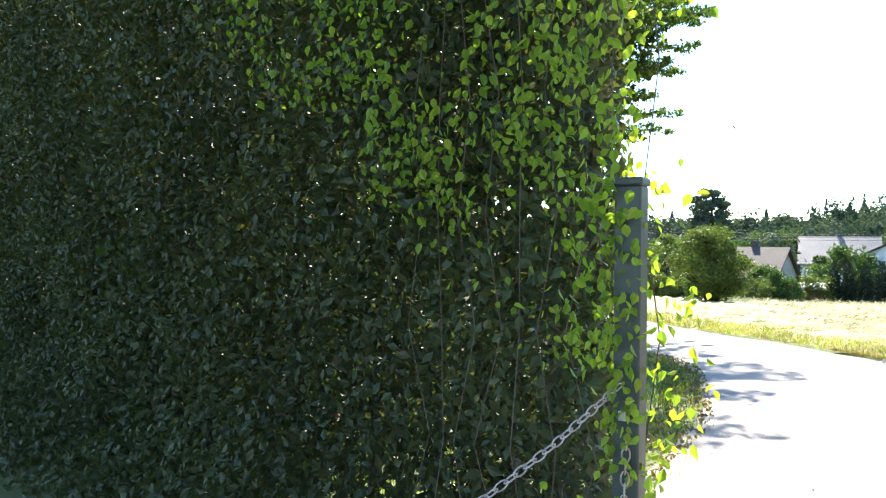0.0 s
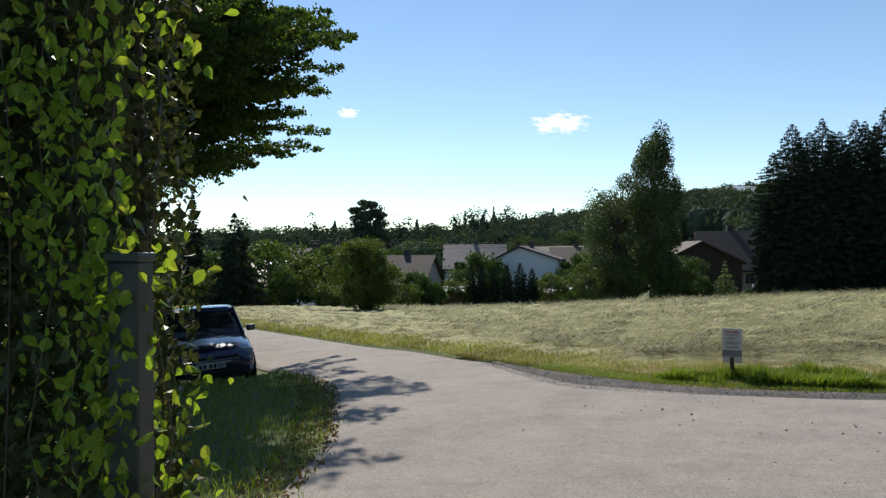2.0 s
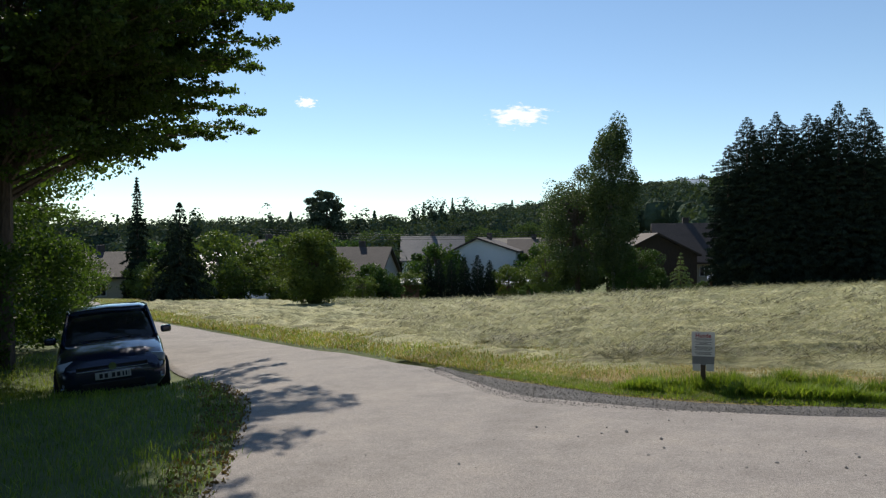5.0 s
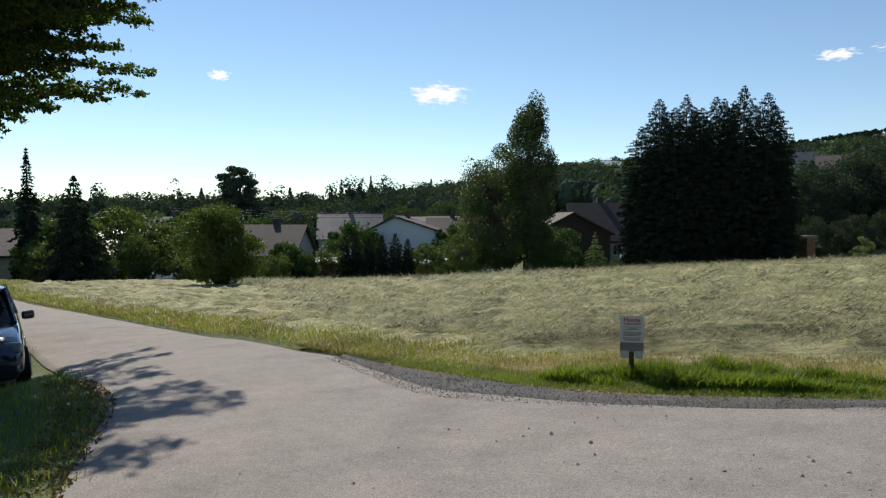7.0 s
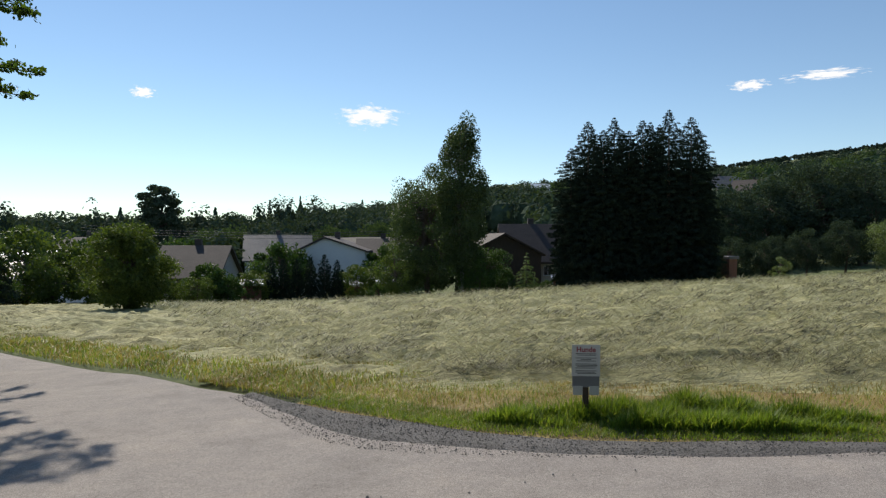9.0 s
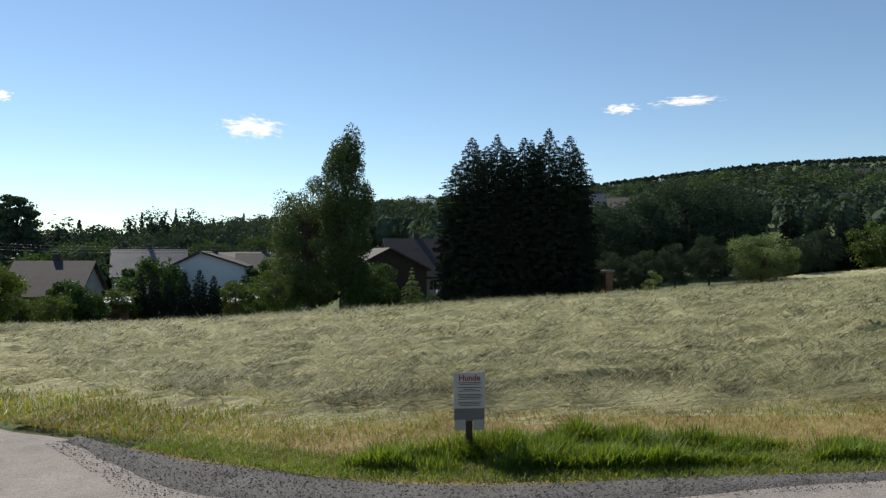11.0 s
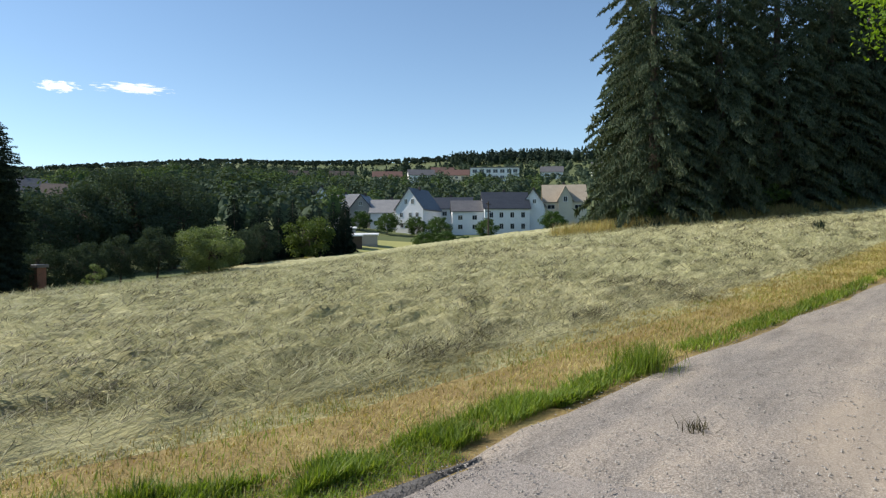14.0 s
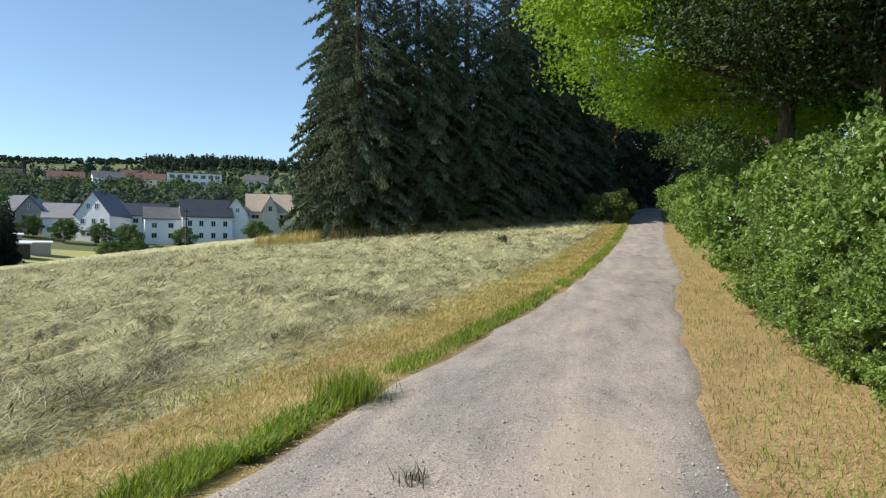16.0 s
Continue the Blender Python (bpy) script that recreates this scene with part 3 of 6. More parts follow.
# ---- trees and shrubs along the field ----
tree("birch_tree", broad_meshes(17.4, 2.2, 31, 0.45, 120, 330, 0.2, 2.2, 1.0, low=0.16, spread=0.36, trunk_r=0.2), M_BIRCHLEAF, M_BIRCH, "tall birch with a loose drooping crown", "tree", 5.9, 71.0)
tree("broad_tree", broad_meshes(14.2, 4.0, 35, 0.3, 84, 380, 0.2, 1.3, 0.95, low=0.02), M_BIRCHLEAF, M_BARK, "broad grey-green tree beside the birch", "tree", 2.6, 73.0)
tree("willow_bush", broad_meshes(6.2, 1.7, 36, 0.3, 30, 240, 0.16, 1.4, 0.95, low=0.0), M_OLIVE, M_BARK, "light green bushy sapling at the field edge", "bush", -0.4, 69.6)
dk = tree("broad_tree", broad_meshes(8.0, 3.6, 37, 0.2, 48, 360, 0.2, 1.1, 0.9, low=0.0), M_BEECH, M_BARK, "dark shaded tree beside a garden shed", "tree", 7.6, 72.4)
dk.scale = (0.8, 0.8, 0.75)
again(dk, 9.6, 74.2, 100, 0.6)
tree("young_spruce", spruce_meshes(4.6, 1.5, 38, needle=0.3, whorls=16, sprays=24), M_SAGE, M_BARK, "small grey-green spruce at the field edge", "tree", 12.0, 70.4)
tree("apple_tree", broad_meshes(3.9, 1.8, 32, 0.12, 64, 420, 0.12, 1.0, 0.9, low=0.0, spread=0.36), M_OLIVE, M_BARK, "bushy apple tree standing alone in the mown field", "tree", -10.6, 33.3)
tree("round_bush", broad_meshes(6.0, 3.6, 33, 0.2, 60, 420, 0.18, 1.0, 0.85, low=0.0), M_SAGE, M_BARK, "round grey-green bush at the far field edge", "bush", 54.0, 77.0)
tree("young_tree", broad_meshes(3.4, 1.1, 34, 0.3, 22, 200, 0.13, 1.0, 0.9, low=0.02), M_SAGE, M_BARK, "small pale green young tree in the grass", "tree", 37.0, 71.0)
tree("conifer", spruce_meshes(7.6, 2.5, 41, needle=0.42, whorls=36, sprays=34), M_NEEDLE, M_BARK, "broad dark conifer beside the lane", "tree", -27.0, 49.5)
tree("slim_conifer", spruce_meshes(11.5, 1.5, 42, needle=0.42, sprays=24, whorls=44), M_NEEDLE, M_BARK, "slim dark conifer standing in a garden", "tree", -36.8, 59.0)

# garden shrubs
sh_o = tree("garden_bush", broad_meshes(4.9, 2.6, 51, 0.2, 40, 130, 0.24, 1.0, 0.85, low=0.0), M_OLIVE, M_BARK, "yellow-green leafy bush in a garden", "bush", -28.5, 62.5, group="garden bushes")
for x, y, s, rz in ((-24.6, 61.5, 0.55, 30), (-21.0, 62.0, 0.55, 70), (-18.0, 66.5, 0.6, 120), (-32.5, 66, 1.6, 50), (-27.0, 68.5, 1.5, 200), (-35, 58, 0.8, 90), (-15.5, 76.5, 0.75, 10), (-40, 55, 0.9, 10), (-33.5, 56.5, 0.7, 222), (-19.2, 68.5, 0.5, 160), (-22, 70, 0.6, 44), (-16.5, 78, 0.7, 99), (-30, 76, 1.5, 10), (-5, 80, 0.9, 33)):
    again(sh_o, x, y, rz, s)
sh_g = tree("garden_bush", broad_meshes(4.2, 2.3, 52, 0.2, 40, 120, 0.24, 1.0, 0.85, low=0.0), M_BEECH, M_BARK, "dark green rounded garden bush", "bush", -18.6, 71.5, group="garden bushes")
for x, y, s, rz in ((-16.6, 71.5, 0.7, 60), (-22.5, 65.0, 0.65, 90), (-30, 57.5, 0.6, 20), (-26, 72, 1.5, 170), (-38, 66, 1.5, 140), (-44, 58, 1.2, 30), (-2.5, 76.0, 0.5, 10), (8.2, 76.5, 1.3, 35), (-33, 80, 1.7, 15), (-25, 84, 1.5, 65), (-15.5, 92, 1.7, 25), (-29, 98, 1.9, 85), (13.5, 74.5, 0.35, 12), (15, 75, 0.4, 120), (3, 88, 1.9, 10), (-2, 95, 1.6, 10), (151, 121, 1.3, 30), (152, 114, 1.4, 60), (158, 103, 1.3, 90), (170, 90, 1.5, 10), (147, 128, 1.4, 200), (146, 137, 1.3, 250),
                    (124, 92, 1.1, 0), (128, 90, 0.8, 50), (133, 86, 0.5, 100), (136, 83.5, 0.45, 140), (139, 81, 0.5, 190), (120.5, 95, 1.1, 20), (142, 79, 0.5, 220), (145, 77, 0.5, 250), (148, 75, 0.55, 15), (151, 73, 0.5, 99), (109, 94, 0.35, 40)):
    again(sh_g, x, y, rz, s)
th = tree("cypress", spruce_meshes(4.6, 0.85, 53, needle=0.26, whorls=34, sprays=16, droop=-0.25, power=0.35), M_NEEDLE, M_BARK, "dark columnar garden cypress in a row", "tree", -12.6, 78.0, group="garden cypresses")
for k, x in enumerate((-11.2, -9.8, -8.3, -7.0, -13.9)):
    again(th, x, 78.2 + 0.3 * (k % 2), 50 * k, 1.0 + 0.06 * (k % 3))
cy = tree("conifer", spruce_meshes(11.2, 2.2, 54, needle=0.55, whorls=36, sprays=22, power=0.5, cap=0.7), M_NEEDLE, M_BARK, "dark slender conifer in a dense garden row", "tree", 70.5, 93.5, group="dark conifer row")
for k, (x, y) in enumerate(((73, 92.5), (75, 91.6), (77, 91), (79, 90), (81, 88.8), (83, 88), (85, 87), (76.5, 95), (81.5, 93), (68.5, 96), (87, 86.2), (72, 95), (79, 93.5), (84, 91), (88.5, 88))):
    again(cy, x, y, 40 * k, 0.66 + 0.07 * (k % 4))
dm = tree("broad_tree", broad_meshes(13.5, 5.4, 55, 0.3, 70, 200, 0.36, 1.1, 0.92, low=0.0), M_FAR, M_BARK, "large dark broad tree behind the field", "tree", 60.5, 95.0)
for x, y, s, rz in ((54.5, 95.5, 1.0, 50), (48.5, 97, 0.85, 90), (64, 99, 1.02, 200), (43, 95, 0.75, 20), (57, 101, 1.05, 320), (38.5, 93, 0.62, 10), (49.5, 80.5, 0.44, 0), (45, 80.5, 0.4, 80), (66.5, 82.5, 0.42, 40), (41.5, 80, 0.36, 10), (62, 81, 0.36, 140), (31.5, 73, 0.3, 10), (35, 77, 0.38, 210), (38.5, 77.5, 0.34, 75)):
    again(dm, x, y, rz, s)
again(sh_o, 77.8, 85.0, 30, 1.45)

# tall trees standing out behind the village
tree("pine_tree", broad_meshes(19.0, 4.4, 57, 0.4, 120, 210, 0.5, 0.7, 0.95, low=0.1, spread=0.36, trunk_r=0.35), M_NEEDLE2, M_BARK, "tall dark pine above the village roofs", "tree", -51.5, 150.0)
lt = tree("broad_tree", broad_meshes(10.0, 5.6, 58, 0.2, 50, 220, 0.4, 1.0, 0.9, low=0.0), M_WOODGREEN, M_BARK, "light green broad tree behind the village roofs", "tree", -30.5, 122.0)
for x, y, s, rz in ((-36, 127, 0.9, 60), (-56, 118, 0.8, 120), (-66, 124, 0.9, 20), (-50, 132, 0.75, 200), (-17, 150, 0.9, 70), (-8, 160, 0.9, 20), (-25, 140, 0.8, 140)):
    again(lt, x, y, rz, s)

# ---- woods and treelines in the distance ----
def woods(name, label, spots, seed, mat, size=1.0, per=70):
    r = np.random.default_rng(seed)
    chunks = []
    for x, y, h, w, pointed in spots:
        n = int(per * max(0.5, (w / 5.0) * (h / 12.0)))
        if pointed:
            zz = r.uniform(0, 1, n) ** 1.3
            a = r.uniform(0, 6.28, n)
            rad = w * 0.9 * (1 - zz) * r.uniform(0.75, 1.05, n)
            c = np.stack([np.cos(a) * rad, np.sin(a) * rad, zz * h], 1)
            u = np.stack([np.cos(a), np.sin(a), np.full(n, 0.5)], 1)
        else:
            m = 9
            k = unit(r.normal(size=(m, 3)))
            k[:, 2] = np.abs(k[:, 2]) * 1.1 - 0.25
            lump = k * np.array([w * 0.62, w * 0.62, h * 0.36]) + np.array([0, 0, h * 0.52])
            lump[0] = (0, 0, h * 0.7)
            i = r.integers(0, m, n)
            u = unit(r.normal(size=(n, 3)) + np.array([0, 0, 0.35]))
            c = lump[i] + u * (np.array([w * 0.46, w * 0.46, h * 0.25]) * r.uniform(0.75, 1.3, (m, 1)))[i] * r.uniform(0.82, 1.0, (n, 1))
            if w > 2.5:
                th, ph = np.meshgrid(np.linspace(0, 2 * np.pi, 8, endpoint=False), np.linspace(-1.3, 1.35, 6))
                grow = r.uniform(0.85, 1.12, th.shape)
                core = np.stack([np.cos(th) * np.cos(ph) * w * 0.58 * grow, np.sin(th) * np.cos(ph) * w * 0.58 * grow, np.sin(ph) * h * 0.33 * grow + h * 0.45], -1).reshape(-1, 3)
                a, b = np.arange(5)[:, None] * 8 + np.arange(8), np.arange(5)[:, None] * 8 + (np.arange(8) + 1) % 8
                chunks.append((core + np.array([x, y, gz(x, y) - 0.3]), np.stack([a, b, b + 8, a + 8], -1).reshape(-1, 4)))
        c = c + np.array([x, y, gz(x, y) - 0.3])
        chunks.append(clumps(c, u, size, r, 0.22))
    v, f = join_np(chunks)
    return tagged(part(name, mesh_np(name, v, f), mat), label, "trees", kind="stuff")


def sector(r, n, az0, az1, d0, d1, h0, h1, pointed=0.15):
    out = []
    for _ in range(n):
        a, d = radians(r.uniform(az0, az1)), math.sqrt(r.uniform(d0 * d0, d1 * d1))
        h = r.uniform(h0, h1)
        p = r.uniform() < pointed
        out.append((2 + d * math.sin(a), 4 + d * math.cos(a), h * (1.1 if p else 1.0), h * (0.42 if p else r.uniform(0.4, 0.6)), p))
    return out


rw = np.random.default_rng(99)
spots = sector(rw, 330, -75, -8, 140, 230, 8.0, 13.0, 0.1) + sector(rw, 90, -62, -10, 108, 140, 5, 9, 0.08) + sector(rw, 170, -10, 9, 170, 330, 8, 13, 0.06)
spots += [(-44.5, 155, 15.5, 3.6, False), (-39, 157, 13.5, 3.2, False), (-33, 158, 13.5, 2.6, True), (-83, 150, 14.5, 3, False), (-66, 152, 14.5, 3.4, False), (-79, 150, 12, 2.4, True)]
spots += [(-43 + 2.1 * k, 205 + 2 * (k % 3), 15.5 + 0.7 * (k % 3), 3.6, k % 4 == 1) for k in range(9)]
woods("far_wood", "mixed wood of broad and conifer trees beyond the village", spots, 5, M_FAR, 0.75, 330)
spots = sector(rw, 620, 3, 47, 260, 600, 6, 10, 0.05) + sector(rw, 140, 28, 62, 235, 340, 7, 12, 0.05) + sector(rw, 200, 44, 85, 330, 600, 5, 10, 0.1) + sector(rw, 140, -40, 5, 330, 600, 9, 13, 0.05)
spots += sector(rw, 44, 42, 70, 232, 285, 5, 9, 0.1) + sector(rw, 40, 33, 46, 150, 235, 7, 11, 0.1) + sector(rw, 90, 9, 32, 115, 240, 7, 12, 0.1) + sector(rw, 130, 50, 74, 420, 660, 4, 6.5, 0.1)
woods("light_wood", "lighter green broad trees on the far slope", sector(rw, 90, 3, 46, 190, 420, 8, 13, 0.0) + sector(rw, 50, 46, 62, 240, 420, 6, 9.5, 0.0), 9, M_WOODGREEN, 0.95, 260)
woods("hill_wood", "wooded hillside of broad trees in the distance", spots, 6, M_FAR, 1.3, 115)
spots = sector(rw, 300, 55, 80, 680, 740, 11, 14, 0.6) + sector(rw, 120, 5, 57, 560, 660, 6, 9.5, 0.15) + sector(rw, 1300, 15, 64, 780, 900, 3.5, 5.5, 0.0)
woods("ridge_wood", "dark conifers along the far ridge", spots, 7, M_NEEDLE, 1.8, 70)

# ---- houses ----
M_WHITE = rough_surface("white_render", (0.74, 0.75, 0.77), (0.82, 0.83, 0.84), 0.4, 12, 0.85, 0.2, 0.01)
M_CREAM = rough_surface("cream_render", (0.55, 0.50, 0.40), (0.66, 0.60, 0.48), 0.4, 12, 0.85, 0.2, 0.01)
M_GREYW = rough_surface("grey_render", (0.33, 0.31, 0.29), (0.45, 0.42, 0.39), 0.4, 12, 0.85, 0.2, 0.01)
M_SLATE = rough_surface("slate_roof", (0.028, 0.032, 0.042), (0.055, 0.06, 0.072), 0.5, 7, 0.42, 0.6, 0.04, stretch=(1, 1, 3))
M_TILEG = rough_surface("grey_tile_roof", (0.085, 0.083, 0.085), (0.15, 0.145, 0.145), 0.5, 7, 0.45, 0.6, 0.04, stretch=(1, 1, 3))
# lighter copy of the grey tile: the sun's shine is put into the colour
M_SUNTILE = rough_surface("sunlit_tile_roof", (0.22, 0.22, 0.225), (0.32, 0.315, 0.31), 0.5, 7, 0.45, 0.6, 0.04, stretch=(1, 1, 3))
M_TILEB = rough_surface("brown_tile_roof", (0.042, 0.033, 0.03), (0.08, 0.062, 0.055), 0.5, 7, 0.8, 0.6, 0.04, stretch=(1, 1, 3))
M_TILER = rough_surface("red_tile_roof", (0.10, 0.056, 0.047), (0.15, 0.08, 0.065), 0.5, 7, 0.8, 0.6, 0.04, stretch=(1, 1, 3))
M_TAN = rough_surface("tan_tile_roof", (0.30, 0.25, 0.19), (0.40, 0.34, 0.26), 0.5, 7, 0.85, 0.6, 0.04)
M_PANE = glass_mat("window_glass")
M_FRAME = plain("white_frame", (0.78, 0.78, 0.77), 0.4)
M_WOODD = rough_surface("dark_wood", (0.05, 0.035, 0.025), (0.10, 0.07, 0.05), 2, 30, 0.8, 0.5, 0.01, stretch=(4, 4, 0.5))
M_WOODR = rough_surface("red_brown_wood", (0.17, 0.075, 0.05), (0.26, 0.12, 0.08), 2, 30, 0.8, 0.5, 0.01, stretch=(4, 4, 0.5))
M_METAL = plain("grey_metal", (0.42, 0.43, 0.44), 0.4, 0.8)


def window(parent, x, y, z, w, h, side=False):
    def b(x0, x1, y0, y1, z0, z1):
        return boxbm(y0, y1, x0, x1, z0, z1) if side else boxbm(x0, x1, y0, y1, z0, z1)
    s = -1 if not side else 1
    f = bmesh.new()
    for q in ((x - w / 2 - 0.08, x + w / 2 + 0.08, z + h / 2, z + h / 2 + 0.08), (x - w / 2 - 0.1, x + w / 2 + 0.1, z - h / 2 - 0.1, z - h / 2),
              (x - w / 2 - 0.08, x - w / 2, z - h / 2, z + h / 2), (x + w / 2, x + w / 2 + 0.08, z - h / 2, z + h / 2), (x - 0.03, x + 0.03, z - h / 2, z + h / 2)):
        if side:
            box(f, y - 0.02, y + 0.07, q[0], q[1], q[2], q[3])
        else:
            box(f, q[0], q[1], y - 0.07, y + 0.02, q[2], q[3])
    win = part("window", f, M_FRAME, parent)
    part("pane", b(x - w / 2, x + w / 2, y + s * 0.01, y + s * 0.03, z - h / 2, z + h / 2), M_PANE, win)


def house(label, x, y, w, d, wall_h, roof_h, wall, roof, gable=False, wins=(), side_wins=(), turn=0, chimney=True, base=None, over=0.4, ridge_at=0.0, name="house"):
    """A house whose front looks to the walker. gable: whether the gable is on the front."""
    z = gz(x, y) if base is None else base
    rz = math.degrees(math.atan2(2 - x, -(5 - y))) + turn
    t = thing(name, label, "house", x, y, z, rz)
    bm = bmesh.new()
    a, run = (w / 2, d / 2) if gable else (d / 2, w / 2)
    extruded(bm, [(-a, -2.5), (a, -2.5), (a, wall_h), (ridge_at, wall_h + roof_h - 0.05), (-a, wall_h)], -run, run, "y" if gable else "x")
    part("wall", bm, wall, t)
    bm = bmesh.new()
    for s in (-1, 1):
        foot = s * (a + over)
        slope = roof_h / (a - s * ridge_at)
        zf = wall_h - slope * over
        extruded(bm, [(foot, zf), (ridge_at, wall_h + roof_h), (ridge_at, wall_h + roof_h + 0.22), (foot, zf + 0.22)], -run - over, run + over, "y" if gable else "x")
    ro = part("roof", bm, roof, t)
    if chimney:
        part("chimney", boxbm(-0.35, 0.35, -0.3 + 0.5, 0.3 + 0.5, wall_h + roof_h * 0.4, wall_h + roof_h + 0.9, bevel=0.03), M_TILEB, ro)
    for u, v, ww, hh in wins:
        window(t, u, -d / 2, v, ww, hh)
    for u, v, ww, hh in side_wins:
        window(t, u, w / 2, v, ww, hh, True)
    return t


def row(us, v, ww=0.9, hh=1.2):
    return [(u, v, ww, hh) for u in us]


# village row across the valley
house("white gabled house with a steep slate roof", 161.3, 128.3, 8.4, 13, 6.4, 5.6, M_WHITE, M_SLATE, True, row((-1.0, 1.0), 8.3, 0.8, 1.3) + row((-2.4, 0.3, 2.4), 4.6) + row((-2.2, 2.2), 1.7), turn=-24)
house("white house with a long slate-grey roof", 179.3, 129.7, 13, 9, 5.6, 3.4, M_WHITE, M_SLATE, False, row((-1.5, 1.0, 3.5), 4.0, 1.3, 1.2) + row((1.5,), 1.5), turn=-5)
house("pale house with a grey tiled roof", 160.4, 137.6, 11.4, 9, 4.6, 3.7, M_WHITE, M_SUNTILE, False, row((-4.2, -2.6, 1.0, 3.2), 1.6, 0.8, 1.1), turn=-6)
house("grey house with a dark dormer roof", 157.7, 145.6, 6.6, 9, 5.0, 3.9, M_GREYW, M_SLATE, True, row((-1.2, 1.2), 3.6) + row((0,), 6.4, 0.9, 1.1), turn=-16)
house("grey house with a pale tiled roof", 156.9, 152.6, 8.2, 9, 4.6, 4.0, M_GREYW, M_SUNTILE, False, row((-2, 1.5), 3.2), turn=-10)
house("old house with a dark pitched roof", 161.5, 178.5, 10.0, 9, 3.6, 3.8, M_GREYW, M_SLATE, False, row((-2, 1.5), 3.2), turn=-12)
house("narrow white gabled house on the slope", 167.0, 172.8, 5.0, 8, 5.8, 3.4, M_WHITE, M_SLATE, True, row((-0.9, 0.9), 4.4, 0.8, 1.2), turn=-6)
big = house("large white house with a dark mansard roof", 174.0, 107.5, 12.5, 11, 6.6, 4.6, M_WHITE, M_SLATE, False, row((-4.4, -1.6, 1.4, 4.4), 4.7, 1.0, 1.4) + row((-1.6, 1.4, 4.4), 1.6, 1.0, 1.4), row((-2, 2), 4.7), turn=8)
house("white wing with a grey roof beside a mansard house", 168.4, 116.0, 9.4, 9, 6.0, 3.0, M_WHITE, M_TILEG, False, row((-2.5, 1.5), 4.2, 1.2, 1.2) + row((-2.5, 1.5), 1.6, 1.2, 1.2), turn=3, chimney=False)
house("tall white gabled annex", 180.5, 101.5, 6.0, 9, 7.4, 4.2, M_WHITE, M_SLATE, True, row((0.4,), 8.2, 0.9, 1.1), turn=-4)
house("cream house with a tan roof and a central gable", 191.8, 97.7, 12.2, 10, 5.0, 5.0, M_CREAM, M_TAN, False, row((-4, 0, 3.8), 3.4, 2.0, 1.1), turn=4, base=gz(191.8, 97.7) + 2.5)
house("front gable of a cream house", 190.0, 96.6, 4.0, 8, 5.6, 3.6, M_CREAM, M_TAN, True, row((0,), 5.6, 1.0, 1.4), turn=4, chimney=False, base=gz(191.8, 97.7) + 2.5)
# terrace on the hill
for k, (x, y, w, wm, rm, h) in enumerate(((372, 318, 20, M_CREAM, M_TILER, 4), (352, 342, 16, M_GREYW, M_TILEB, 4), (384, 298, 18, M_WHITE, M_TILEG, 5), (398, 278, 17, M_CREAM, M_TILER, 4), (405, 262, 14, M_GREYW, M_TILEB, 4), (330, 360, 14, M_CREAM, M_TILEB, 3.5), (430, 222, 15, M_WHITE, M_TILEG, 4), (470, 200, 20, M_WHITE, M_TILEG, 5), (412, 300, 16, M_CREAM, M_TILER, 5))):
    house("small house with a %s roof on the hillside" % ("red" if rm is M_TILER else "brown" if rm is M_TILEB else "grey"), x, y, w, 10, h, 4, wm, rm, False, row((-4, 0, 4), 2.4, 1.6, 1.5), turn=4 * (k % 3), chimney=False)
flat = thing("apartment_block", "long white flat-roofed building with dark window bands", "house", 400, 249, gz(400, 249), -57)
part("wall", boxbm(-16, 16, -5, 5, -4, 8.5), M_WHITE, flat)
part("roof", boxbm(-16.5, 16.5, -5.5, 5.5, 8.5, 9.0), M_TILEG, flat)
for u in (-13, -8.5, -4, 0.5, 5, 9.5, 13.5):
    for v in (2.2, 6.3):
        window(flat, u, -5.0, v, 2.8, 2.2)
# houses behind the spruce clump
house("pale villa on the hillside", 72.6, 420, 15, 10, 6.5, 3.5, M_WHITE, M_WHITE, False, row((-4, 0, 4), 3.6, 1.8, 1.6), turn=20, chimney=False)
house("white flat house below a villa", 70.0, 380, 22, 10, 4.5, 2.0, M_WHITE, M_TILEG, False, row((-6, -2, 2, 6), 2.4, 1.8, 1.4), turn=5, chimney=False)
house("house with a grey-brown roof among trees", 105.0, 240.6, 13, 10, 6.0, 4.0, M_GREYW, M_TILEG, False, row((-3, 2), 3.6, 1.4, 1.2), turn=12)
house("house with a dark roof among trees", 108.0, 222.0, 12, 10, 4.4, 4.0, M_CREAM, M_TILEB, False, row((-3, 2), 2.6, 1.4, 1.2), turn=-15)
# near village
zb = -5.0
house("white house with a wide low gable and brown roof", -9.6, 101.5, 8.8, 12, 4.9, 1.75, M_WHITE, M_TILEB, True, turn=-8, base=zb, ridge_at=-0.9)
house("house with a brown tiled roof", -3.4, 105.5, 7.0, 9, 4.0, 2.4, M_CREAM, M_TILEB, False, row((-1, 1.5), 2.6), base=zb)
house("house with a long grey tiled roof and a pale gutter", -21.4, 120.0, 10.2, 10, 3.2, 3.8, M_WHITE, M_TILEG, False, base=zb)
house("house with a yellowish weathered roof", -7.5, 116.0, 10.5, 9, 4.0, 2.6, M_CREAM, M_TAN, False, base=zb, chimney=False)
house("low house with a large brown tiled roof", -22.0, 79.5, 6.6, 9, 1.6, 3.0, M_GREYW, M_TILEB, False, row((-2, 1.8), 1.2), turn=-18, base=-4.0)
house("white gabled cottage with a brown roof", -37.2, 89.0, 7.4, 9, 4.2, 2.3, M_WHITE, M_TILEB, True, row((0.6,), 3.6, 0.8, 0.9), turn=38, base=zb)
